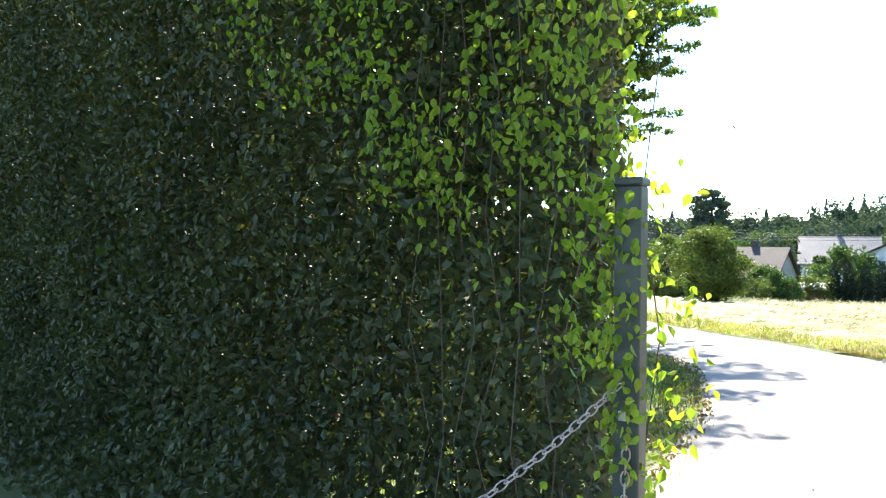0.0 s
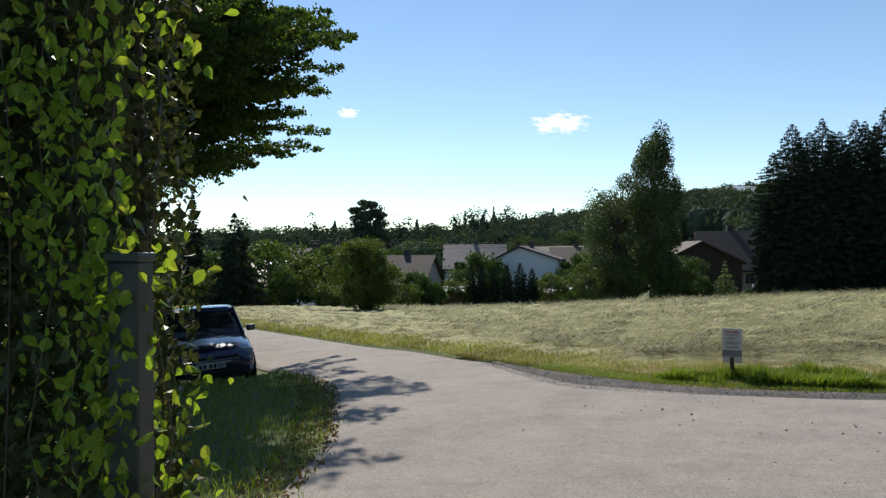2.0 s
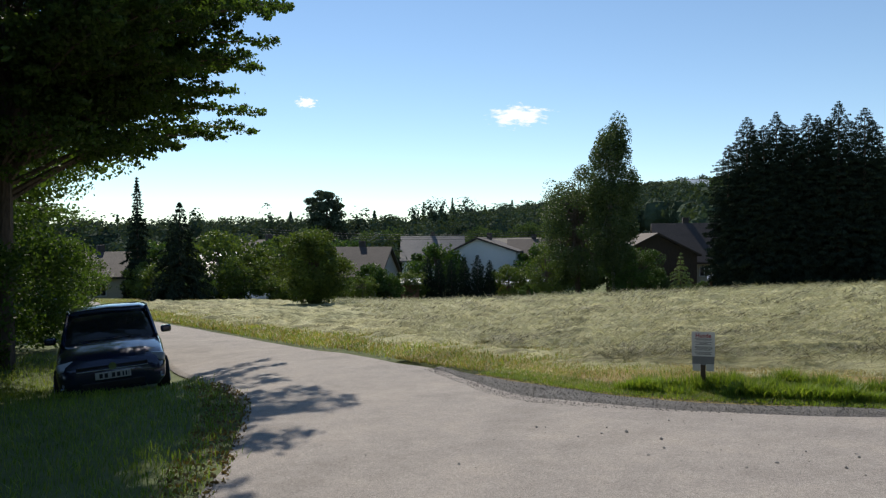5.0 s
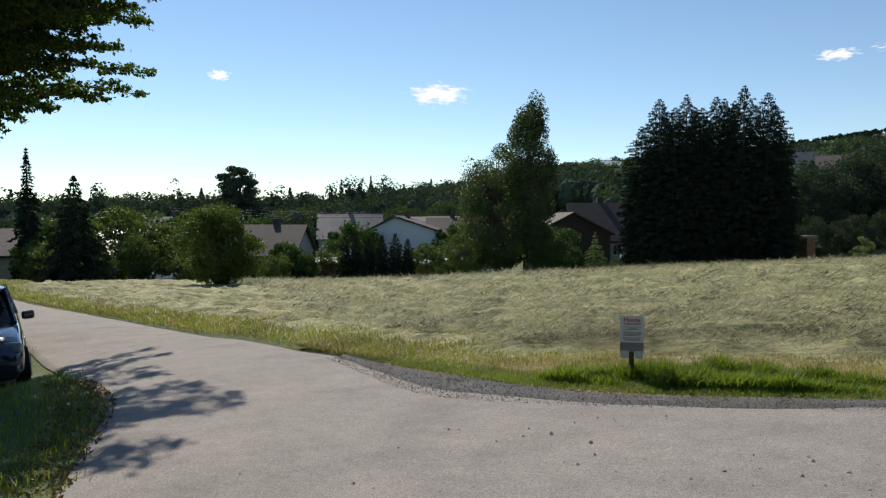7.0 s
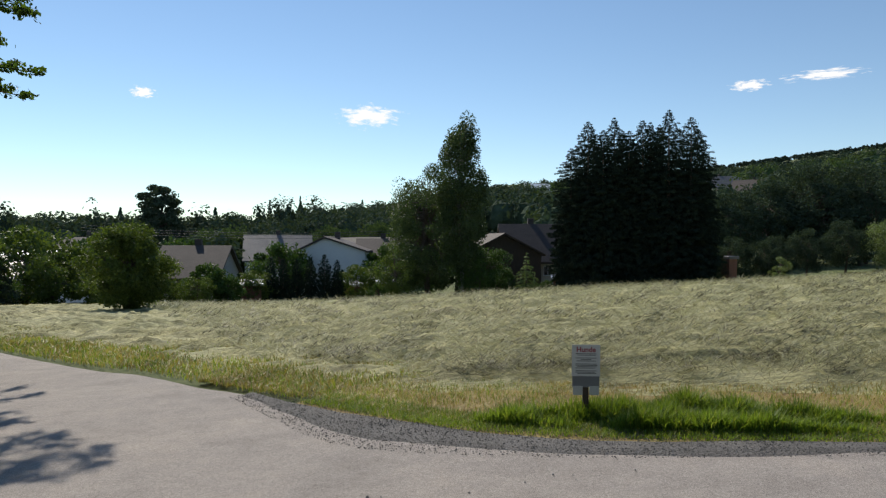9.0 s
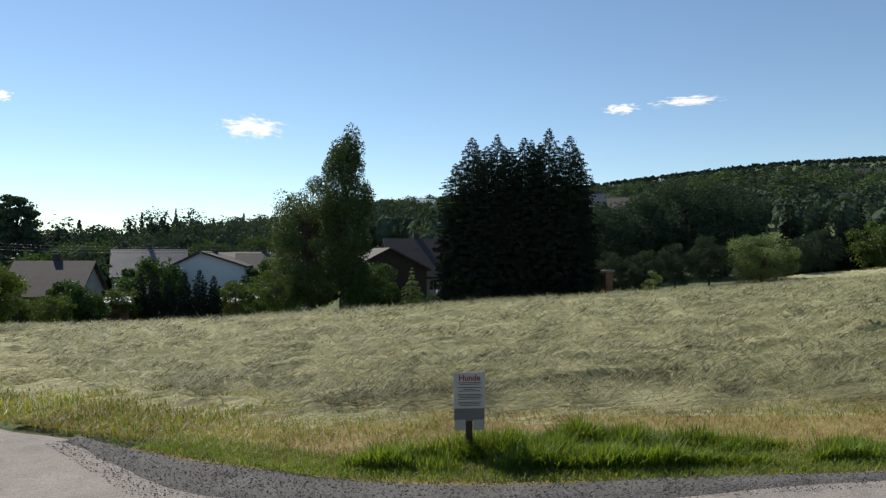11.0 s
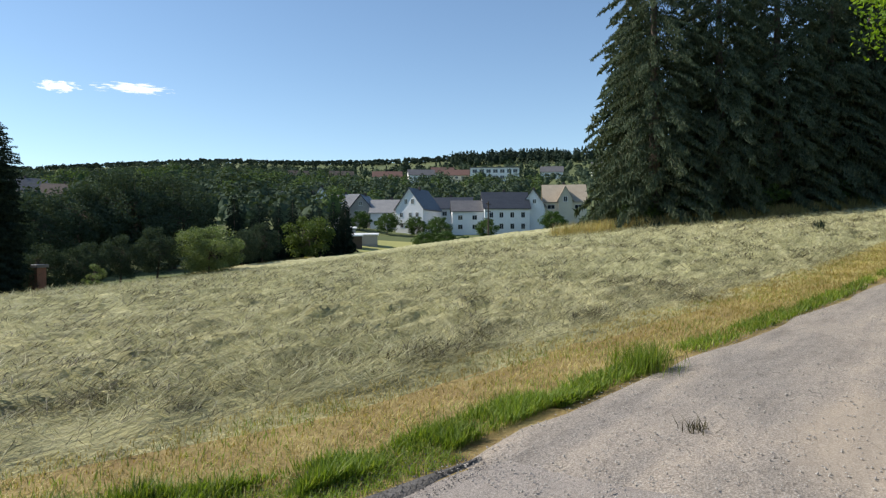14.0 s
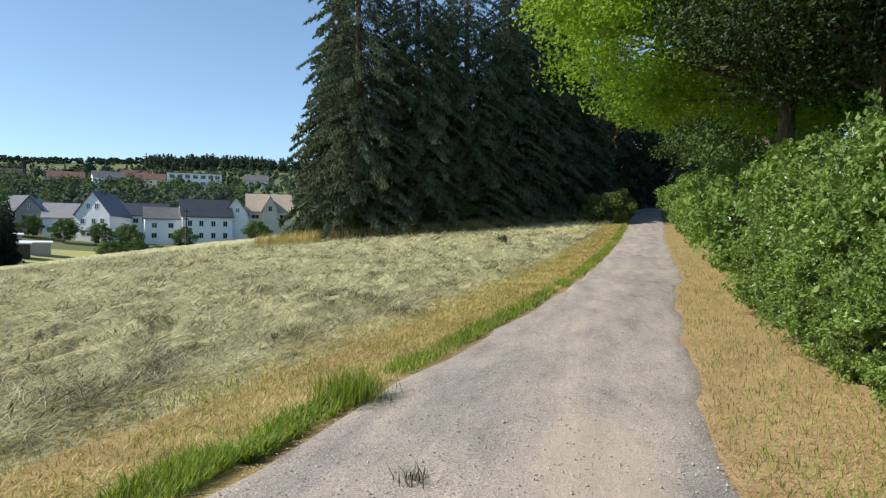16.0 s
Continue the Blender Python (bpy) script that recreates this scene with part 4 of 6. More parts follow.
house("cottage with a reddish brown roof in the trees", -45.5, 66.0, 7.5, 8, 2.8, 2.2, M_CREAM, M_TILEB, False, row((-1, 1.5), 1.6), turn=10, base=gz(-45.5, 66))
house("cottage with a dark roof among garden trees", -38.4, 69.0, 6.0, 7, 2.6, 2.0, M_CREAM, M_SLATE, False, base=gz(-38, 69), chimney=False)
house("low white garage with a bright flat roof", -37.0, 74.0, 4.6, 6, 5.0, 0.35, M_WHITE, M_FRAME, False, base=gz(-37, 74), chimney=False)
house("brown house with a steep red-brown roof", 15.6, 90.0, 7.4, 9, 2.6, 4.2, M_CREAM, M_TILEB, False, row((-2.0, 1.2), 1.4, 0.9, 1.0), turn=10, base=-3.6)
house("dark wooden shed with a wide low gable", 10.8, 85.2, 8.6, 7, 3.4, 2.2, M_WOODD, M_WOODD, True, turn=14, base=-3.6, chimney=False, name="shed")
for x, y, w, h in ((-6.0, 84.5, 3.0, 1.7), (-2.6, 83.5, 2.6, 2.0), (17.0, 76.5, 2.4, 1.5), (-15.6, 76.5, 2.0, 1.9), (20.0, 78.0, 2.0, 1.4)):
    house("small red-brown garden shed with a pale flat roof", x, y, w, 2.2, h, 0.35, M_WOODR, M_METAL, False, chimney=False, over=0.25, name="shed")
post = thing("garden_hut", "narrow orange-brown wooden hut beside dark spruces", "shed", 32.4, 71.9, gz(32.4, 71.9), 20)
part("wall", boxbm(-0.5, 0.5, -0.5, 0.5, -0.6, 3.0, bevel=0.02), M_WOODR, post)
part("roof", boxbm(-0.65, 0.65, -0.65, 0.65, 3.0, 3.3, bevel=0.04), M_TILEG, post)

for k, (x, y, z) in enumerate(((122.8, 121.9, 3.2), (110.8, 108.3, 1.2), (119.4, 110.8, 1.5), (115.2, 118.1, 2.6))):
    house("low garden garage with a pale flat roof", x, y, (7.0, 6.0, 5.0, 5.5)[k], 4.5, 2.3, 0.3, (M_GREYW, M_WOODD, M_GREYW, M_WOODD)[k], M_FRAME, False, chimney=False, base=z, over=0.3, name="garage")
strip("lawn", [(100, 108), (112, 98), (126, 88), (140, 78)], [(118, 128), (134, 116), (148, 104), (160, 92)], 40, 10, 0.12, rough_surface("lawn", (0.25, 0.27, 0.075), (0.40, 0.38, 0.13), 0.08, 3, 0.95, 0.6, 0.03), "sunlit yellow-green lawn below the village houses", category="lawn")

# ---- poles and cables ----
pl = thing("utility_pole", "dark wooden utility pole with cross arms", "pole", 108.9, 72.2, gz(108.9, 72.2))
bm = bmesh.new(); cone(bm, (0, 0, -0.5), (0, 0, 7.8), 0.16, 0.1, 10); part("mast", bm, M_WOODD, pl)
for zc, hw in ((7.2, 0.9), (5.9, 0.7), (4.6, 0.6)):
    part("cross_arm", boxbm(-hw, hw, -0.06, 0.06, zc, zc + 0.14), M_WOODD, pl)


def cable(p, q, sag, label, rad=0.03):
    cu = bpy.data.curves.new("cable", "CURVE")
    cu.dimensions, cu.bevel_depth, cu.bevel_resolution = "3D", rad, 1
    sp = cu.splines.new("POLY")
    sp.points.add(20)
    for i in range(21):
        t = i / 20
        sp.points[i].co = (*(Vector(p).lerp(Vector(q), t) - Vector((0, 0, sag * 4 * t * (1 - t)))), 1)
    me = bpy.data.meshes.new_from_object(bpy.data.objects.new("tmp", cu))
    tagged(part("cable", me, M_SLATE), label, "cable")


for k in range(3):
    cable((-42, 96, 2.6 + 0.35 * k), (6, 92, 2.4 + 0.3 * k), 0.9, "thin dark overhead cable above the village gardens")

# ---- wood beside the track ----
bush_r = broad_meshes(3.0, 1.35, 61, 0.15, 110, 210, 0.085, 1.0, 0.98, low=0.0, spread=0.2, shoots=90)
hd = tree("hedge_bush", bush_r, M_HEDGE, M_BARK, "dense leafy green hedge bush beside the gravel track", "bush", 10.6, 3.1, group="track hedge", scale=0.85)
for k, (x, y, s) in enumerate(((8.6, 2.9, 0.8), (9.6, 3.2, 0.75), (11.7, 3.2, 0.82), (12.7, 2.9, 0.9), (13.9, 3.2, 0.82), (14.9, 2.8, 0.95), (9.4, 1.9, 0.9), (11.4, 2.1, 1.0), (13.4, 2.0, 1.05), (7.5, 3.7, 0.5), (8.3, 3.95, 0.42), (9.2, 3.85, 0.55), (10.3, 3.9, 0.42), (11.2, 3.8, 0.52), (12.4, 3.75, 0.5), (13.7, 3.6, 0.5), (15.2, 3.5, 0.6))):
    again(hd, x, y, 67 * k, s)
hl = tree("hedge_bush", broad_meshes(3.1, 1.5, 65, 0.15, 60, 190, 0.12, 1.0, 0.98, low=0.0, spread=0.28), M_HEDGE, M_BARK, "leafy green hedge bush farther along the track", "bush", 17.2, 2.8, group="track hedge")
for k, (x, y, s) in enumerate(( (19.8, 2.1, 1.0), (22.6, 1.7, 1.1), (25.6, 1.4, 1.05), (29, 1.1, 1.15), (33, 0.8, 1.1), (37.5, 0.5, 1.2), (42.5, 0.1, 1.2), (48, -0.3, 1.3), (54, -0.8, 1.3), (7.4, 0.6, 1.1), (60.5, -1.3, 1.4), (68, -1.9, 1.5))):
    again(hl, x, y, 67 * k, s)
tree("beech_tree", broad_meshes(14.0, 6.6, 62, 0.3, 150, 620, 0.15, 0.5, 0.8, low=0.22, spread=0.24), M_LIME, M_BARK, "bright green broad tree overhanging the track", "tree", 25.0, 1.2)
shade = tree("beech_tree", broad_meshes(13.5, 5.2, 63, 0.3, 110, 520, 0.14, 0.6, 0.8, low=0.2, spread=0.3), M_SHADED, M_BARK, "shaded broad tree overhanging the track", "tree", 16.0, -2.2)
bk = tree("beech_tree", broad_meshes(13.5, 5.4, 66, 0.3, 80, 230, 0.24, 0.6, 0.8, low=0.2, spread=0.3), M_BEECH, M_BARK, "dark broad tree in the wood beside the track", "tree", 12.5, -6.5)
dim = tree("beech_tree", broad_meshes(13.0, 5.0, 67, 0.3, 110, 420, 0.13, 0.6, 0.8, low=0.24, spread=0.28), M_SHADED, M_BARK, "shaded broad tree whose boughs overhang the track hedge", "tree", 15.4, 1.2, group="track trees")
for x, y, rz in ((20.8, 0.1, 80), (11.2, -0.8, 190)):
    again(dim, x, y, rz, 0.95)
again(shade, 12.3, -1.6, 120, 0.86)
# unseen tree, added beside the walker's path to darken the track trees
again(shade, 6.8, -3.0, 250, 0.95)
for x, y, s, rz in ((38, -2.0, 1.0, 150), (47, -3.5, 1.1, 240), (56, -5, 1.1, 20), (24, -5, 1.15, 200), (66, -4.5, 1.0, 300)):
    again(bk, x, y, rz, s)
tree("wood_bush", broad_meshes(3.2, 1.9, 64, 0.2, 36, 260, 0.16, 1.0, 0.9, low=0.0), M_OLIVE, M_BARK, "light green bush at the edge of the wood", "bush", 66.0, 4.6)
for k, (x, y, s) in enumerate(((58.5, 21.5, 0.9), (62, 17.5, 1.0), (67, 13, 0.8), (71, 10, 1.1), (75.5, 7.5, 0.9), (55.5, 25, 0.8), (80, 5.5, 1.2))):
    again(sh_g, x, y, 70 * k, s * 0.8)

# ---- trees and hedge beside the lane ----
def bough(bm, foot, tip, r, leaf=0.085, twigs=17):
    """A spreading bough: a bent limb with flat sprays of twigs, set with leaves. Returns the leaf centres."""
    foot, tip = np.array(foot, float), np.array(tip, float)
    L = np.linalg.norm(tip - foot)
    way = (tip - foot) / L
    side = np.cross(way, (0, 0, 1.0))
    side /= np.linalg.norm(side)
    def at(t):
        return foot + (tip - foot) * t + np.array([0, 0, 0.10 * L * math.sin(math.pi * t)])
    for k in range(6):
        cone(bm, tuple(at(k / 6)), tuple(at((k + 1) / 6)), 0.055 * (1 - k / 7), 0.055 * (1 - (k + 1) / 7), 5)
    out = []
    for k in range(twigs):
        t = 0.28 + 0.72 * (k + r.uniform(0, 0.8)) / twigs
        p = at(min(t, 1.0))
        l = (0.22 + 0.95 * (1 - t)) * r.uniform(0.8, 1.5)
        d = way * r.uniform(0.7, 1.2) + side * (1 if k % 2 else -1) * r.uniform(0.3, 1.0) + np.array([0, 0, r.uniform(-0.6, 0.5)])
        d /= np.linalg.norm(d)
        cone(bm, tuple(p), tuple(p + d * l), 0.008, 0.002, 3)
        n = int(95 * l) + 20
        s = r.uniform(0.05, 1.05, n)
        q = p + d * (l * s)[:, None] + np.array([0, 0, -0.10 * l]) * (s * s)[:, None]
        q += r.normal(0, 1, (n, 3)) * np.array([0.11, 0.11, 0.06]) * (1.15 - s * 0.8)[:, None]
        out.append(q)
    return np.vstack(out)


def bough_tree(name, label, x, y, tips, shape, mat):
    """A broad tree whose long boughs reach to the given places."""
    bm, crown = broad_meshes(*shape[0], **shape[1])
    r = np.random.default_rng(75)
    z = gz(x, y) - 0.05
    c = []
    for px, py, pz in tips:
        for k in range(3):
            e = np.array((px - x, py - y, pz - z)) + r.normal(0, 1, 3) * np.array([0.4, 0.4, 0.22]) * (k > 0)
            e *= np.array([1 - 0.16 * k, 1 - 0.16 * k, 1.0])
            c.append(bough(bm, (0, 0, max(1.4, e[2] * 0.66)), e, r))
    t = thing(name, label, "tree", x, y, z)
    part("trunk", bm, M_BARK, t)
    part("crown", crown, mat, t)
    part("foliage", mesh_np("foliage", *leaves(np.vstack(c), 0.105, r, 0.6, hang=0.25)), mat, t)
    return t


TIPS = [(-6.0, 18.0, 4.8), (-6.4, 18.4, 4.4), (-4.7, 16.8, 7.0), (-4.5, 16.0, 6.7), (-5.0, 16.8, 6.2), (-5.6, 17.1, 5.7), (-5.2, 15.4, 5.5),
        (-4.0, 13.7, 6.0), (-3.6, 11.8, 5.9), (-4.6, 14.6, 6.6), (-5.0, 14.0, 7.6), (-4.4, 12.5, 7.2), (-6.0, 16.4, 7.6), (-7.0, 17.6, 5.8), (-3.9, 9.9, 5.6), (-6.4, 18.0, 6.2), (-5.4, 17.6, 7.4), (-7.2, 17.0, 7.0), (-5.4, 12.4, 5.1), (-5.6, 14.0, 5.0), (-5.0, 10.8, 5.1), (-5.9, 15.6, 4.9)]
over = bough_tree("hornbeam_tree", "large dark hornbeam with boughs over the lane", -9.2, 13.2, TIPS, ((10.6, 3.7, 71, 0.25, 120, 430, 0.1, 0.5, 0.85), dict(low=0.28, spread=0.27)), M_TWIG)
ov2 = tree("hornbeam_tree", broad_meshes(9.4, 4.0, 73, 0.25, 80, 260, 0.13, 0.5, 0.85, low=0.12, spread=0.28), M_TWIG, M_BARK, "dark hornbeam in the row beside the lane", "tree", -9.4, 7.4)
for x, y, s, rz in ((-14.4, 17.5, 1.05, 80), (-20.5, 23.5, 1.1, 170), (-27.0, 30.0, 1.1, 40), (-13, 3.0, 1.2, 130), (-12.6, 11.2, 1.1, 250)):
    again(ov2, x, y, rz, s)
ub = tree("wayside_bush", broad_meshes(2.4, 1.6, 72, 0.2, 44, 260, 0.085, 0.9, 0.9, low=0.0), M_TWIG, M_BARK, "dark leafy bush under the lane trees", "bush", -7.9, 9.6)
for x, y, s, rz in ((-9.4, 12.2, 1.1, 40), (-10.8, 15.2, 1.1, 90), (-6.6, 7.2, 0.9, 140), (-13.8, 19.2, 1.2, 200), (-5.2, 4.4, 0.95, 10), (-18, 24.5, 1.3, 280), (-4.0, 3.4, 0.9, 80)):
    again(ub, x, y, rz, s)


def hedge_wall():
    """A tall hedge: short stems inside, small dark leaves all through."""
    r = np.random.default_rng(81)
    n = 200000
    u = r.uniform(0, 1, n)
    x = 0.14 - 10.0 * u ** 1.1
    z = r.uniform(0.05, 4.6, n)
    lump = 0.22 * np.sin(x * 3.1 + z * 2.3) + 0.18 * np.sin(x * 5.3 - z * 3.7 + 1)
    deep = r.uniform(0, 1, n) ** 1.6
    x = x - 0.45 * deep
    y = 1.82 - 0.16 * x * 0 + deep * 1.1 - 0.12 * lump - 0.05 * x - 0.75 * np.clip(1 - z / 0.7, 0, 1) * smooth(-0.5, -1.6, x)
    x = x + 0.1 * lump
    c = np.stack([x, y, z + G(x, y)], 1)
    return mesh_np("foliage", *leaves(c, 0.062, r, 0.6, hang=0.5))


hg = thing("hedge", "tall dark shaded hedge with small leaves", "hedge", 0, 0, 0)
for k in range(26):
    x = -6.0 + 0.235 * k
    bm = bmesh.new()
    cone(bm, (x, 2.35, gz(x, 2.3) - 0.1), (x + random.uniform(-0.2, 0.2), 2.4, 4.3), 0.035, 0.012, 6)
    part("stem", bm, M_BARK, hg)
part("foliage", hedge_wall(), M_DARKHEDGE, hg)


def climber_leaves():
    r = np.random.default_rng(82)
    n = 9500
    z = 3.6 * (1 - r.uniform(0, 1, n) ** 2.0 * 0.86)
    w = 0.16 + 0.95 * np.clip((z - 1.0) / 1.4, 0, 1)
    x = 0.42 - w * r.uniform(0, 1, n) ** 1.2 * 1.9 + 0.12 * r.normal(size=n) * 0.5
    y = 1.66 + r.normal(0, 0.09, n) - 0.1 * np.abs(x)
    keep = (np.sin(x * 9 + z * 4) + np.sin(z * 7 - x * 5) + r.normal(0, 0.7, n)) > -0.45
    keep &= (z > 1.5) | (r.uniform(size=n) < 0.4)
    c = np.stack([x, y, z], 1)[keep]
    # trailing shoots past the post
    k = 40
    zs = r.uniform(0.6, 1.8, k)
    d = np.stack([0.47 + r.uniform(-0.03, 0.13, k) * (0.6 + 0.4 * np.sin(zs * 8)), 1.64 + r.normal(0, 0.05, k), zs], 1)
    d = d[(np.sin(zs * 7.5) > -0.25)]
    m = 150
    e = np.stack([0.34 + r.uniform(-0.07, 0.05, m), 1.54 + r.normal(0, 0.015, m), r.uniform(0.75, 1.95, m)], 1)
    return mesh_np("leaves", *ovate_leaves(np.vstack([c, d, e]), 0.038, r, 0.66, hang=1.6))


cl = thing("climber", "climbing plant with bright translucent leaves on a post", "climber", 0, 0, 0)
for k in range(9):
    bm = bmesh.new()
    x = 0.36 - 0.12 * k
    pts = [(x + 0.05 * math.sin(3 * i + k), 1.69 + 0.03 * math.cos(2 * i + k), gz(x, 1.7) + 0.42 * i) for i in range(8)]
    for p, q in zip(pts, pts[1:]):
        cone(bm, p, q, 0.0025, 0.002, 5)
    part("vine", bm, M_BARK, cl)
part("leaves", climber_leaves(), M_CLIMB, cl)

M_POST = plain("weathered_steel", (0.065, 0.074, 0.072), 0.5, 0.4)
gp = thing("gate_post", "square grey-green steel gate post in the hedge", "post", 0.33, 1.62, gz(0.38, 1.62), 8)
part("tube", boxbm(-0.04, 0.04, -0.04, 0.04, -0.3, 1.72, bevel=0.006), M_POST, gp)
part("cap", boxbm(-0.045, 0.045, -0.045, 0.045, 1.72, 1.745, bevel=0.006), M_POST, gp)
part("hook", boxbm(-0.012, 0.012, -0.075, -0.039, 1.03, 1.06, bevel=0.003), M_METAL, gp)


def chain(pts, mat, label):
    """Steel links, each turned a quarter against the next."""
    P = np.array(pts)
    s = np.concatenate([[0], np.cumsum(np.linalg.norm(np.diff(P, axis=0), axis=1))])
    n = int(s[-1] / 0.034)
    bm = bmesh.new()
    for i in range(n):
        a, b = ((np.array([np.interp(s[-1] * (i + t) / n, s, P[:, k]) for k in range(3)])) for t in (0, 1))
        m = Matrix.Translation(Vector((a + b) / 2)) @ Vector(b - a).to_track_quat("X", "Z").to_matrix().to_4x4() @ pose(0, 0, 0, 90 * (i % 2))
        ring = []
        for j in range(10):
            t = 6.2832 * j / 10
            c = Vector((0.023 * math.cos(t), 0.012 * math.sin(t), 0))
            e = Vector((math.cos(t), math.sin(t), 0))
            ring.append([bm.verts.new(m @ (c + e * 0.0027 * math.cos(q) + Vector((0, 0, 0.0027 * math.sin(q))))) for q in (0, 1.57, 3.14, 4.71)])
        for j in range(10):
            for q in range(4):
                bm.faces.new((ring[j][q], ring[(j + 1) % 10][q], ring[(j + 1) % 10][(q + 1) % 4], ring[j][(q + 1) % 4]))
    ob = part("chain", bm, mat)
    return tagged(ob, label, "chain")


M_CHAIN = plain("worn_chain", (0.50, 0.42, 0.40), 0.45, 0.6, 0.25, 30)
chain([(0.33, 1.56, 1.02), (0.22, 1.36, 0.86), (0.1, 1.17, 0.72), (-0.15, 0.85, 0.53), (-0.5, 0.45, 0.38), (-1.0, -0.1, 0.3), (-1.6, -0.75, 0.45), (-2.1, -1.3, 0.72), (-2.3, -1.55, 0.9)], M_CHAIN, "slack steel chain hung across the entrance")
chain([(0.345, 1.57, 0.98 + gz(0.38, 1.62)), (0.335, 1.565, 0.5), (0.335, 1.565, 0.12)], M_CHAIN, "loose chain end hanging down from a post")
copy_thing(gp, pose(-2.33, -1.62, gz(-2.33, -1.62), 0, 0, 180))

# ---- parked car ----
M_PAINT = plain("dark_blue_paint", (0.018, 0.028, 0.07), 0.22, 0.35, 0.1, 3, coat=1.0)
M_BLACK = plain("black_plastic", (0.012, 0.012, 0.013), 0.55)
M_RUBBER = plain("tyre_rubber", (0.02, 0.02, 0.02), 0.85)
M_CHROME = plain("chrome", (0.7, 0.7, 0.72), 0.12, 1.0)
M_CARGLASS = glass_mat("car_glass", (0.015, 0.018, 0.02))
M_LAMP = glass_mat("lamp_glass", (0.35, 0.38, 0.42))
M_PLATE = plain("plate_white", (0.55, 0.55, 0.52), 0.45)
M_INK = plain("black_print", (0.02, 0.02, 0.02), 0.6)


def loft(sections):
    """A closed skin over cross sections of equal length (each a list of points)."""
    bm = bmesh.new()
    rings = [[bm.verts.new(p) for p in s] for s in sections]
    for a, b in zip(rings, rings[1:]):
        for i in range(len(a)):
            j = (i + 1) % len(a)
            bm.faces.new((a[i], a[j], b[j], b[i]))
    bm.faces.new(rings[0][::-1])
    bm.faces.new(rings[-1])
    bmesh.ops.recalc_face_normals(bm, faces=bm.faces)
    for f in bm.faces:
        f.smooth = True
    return bm


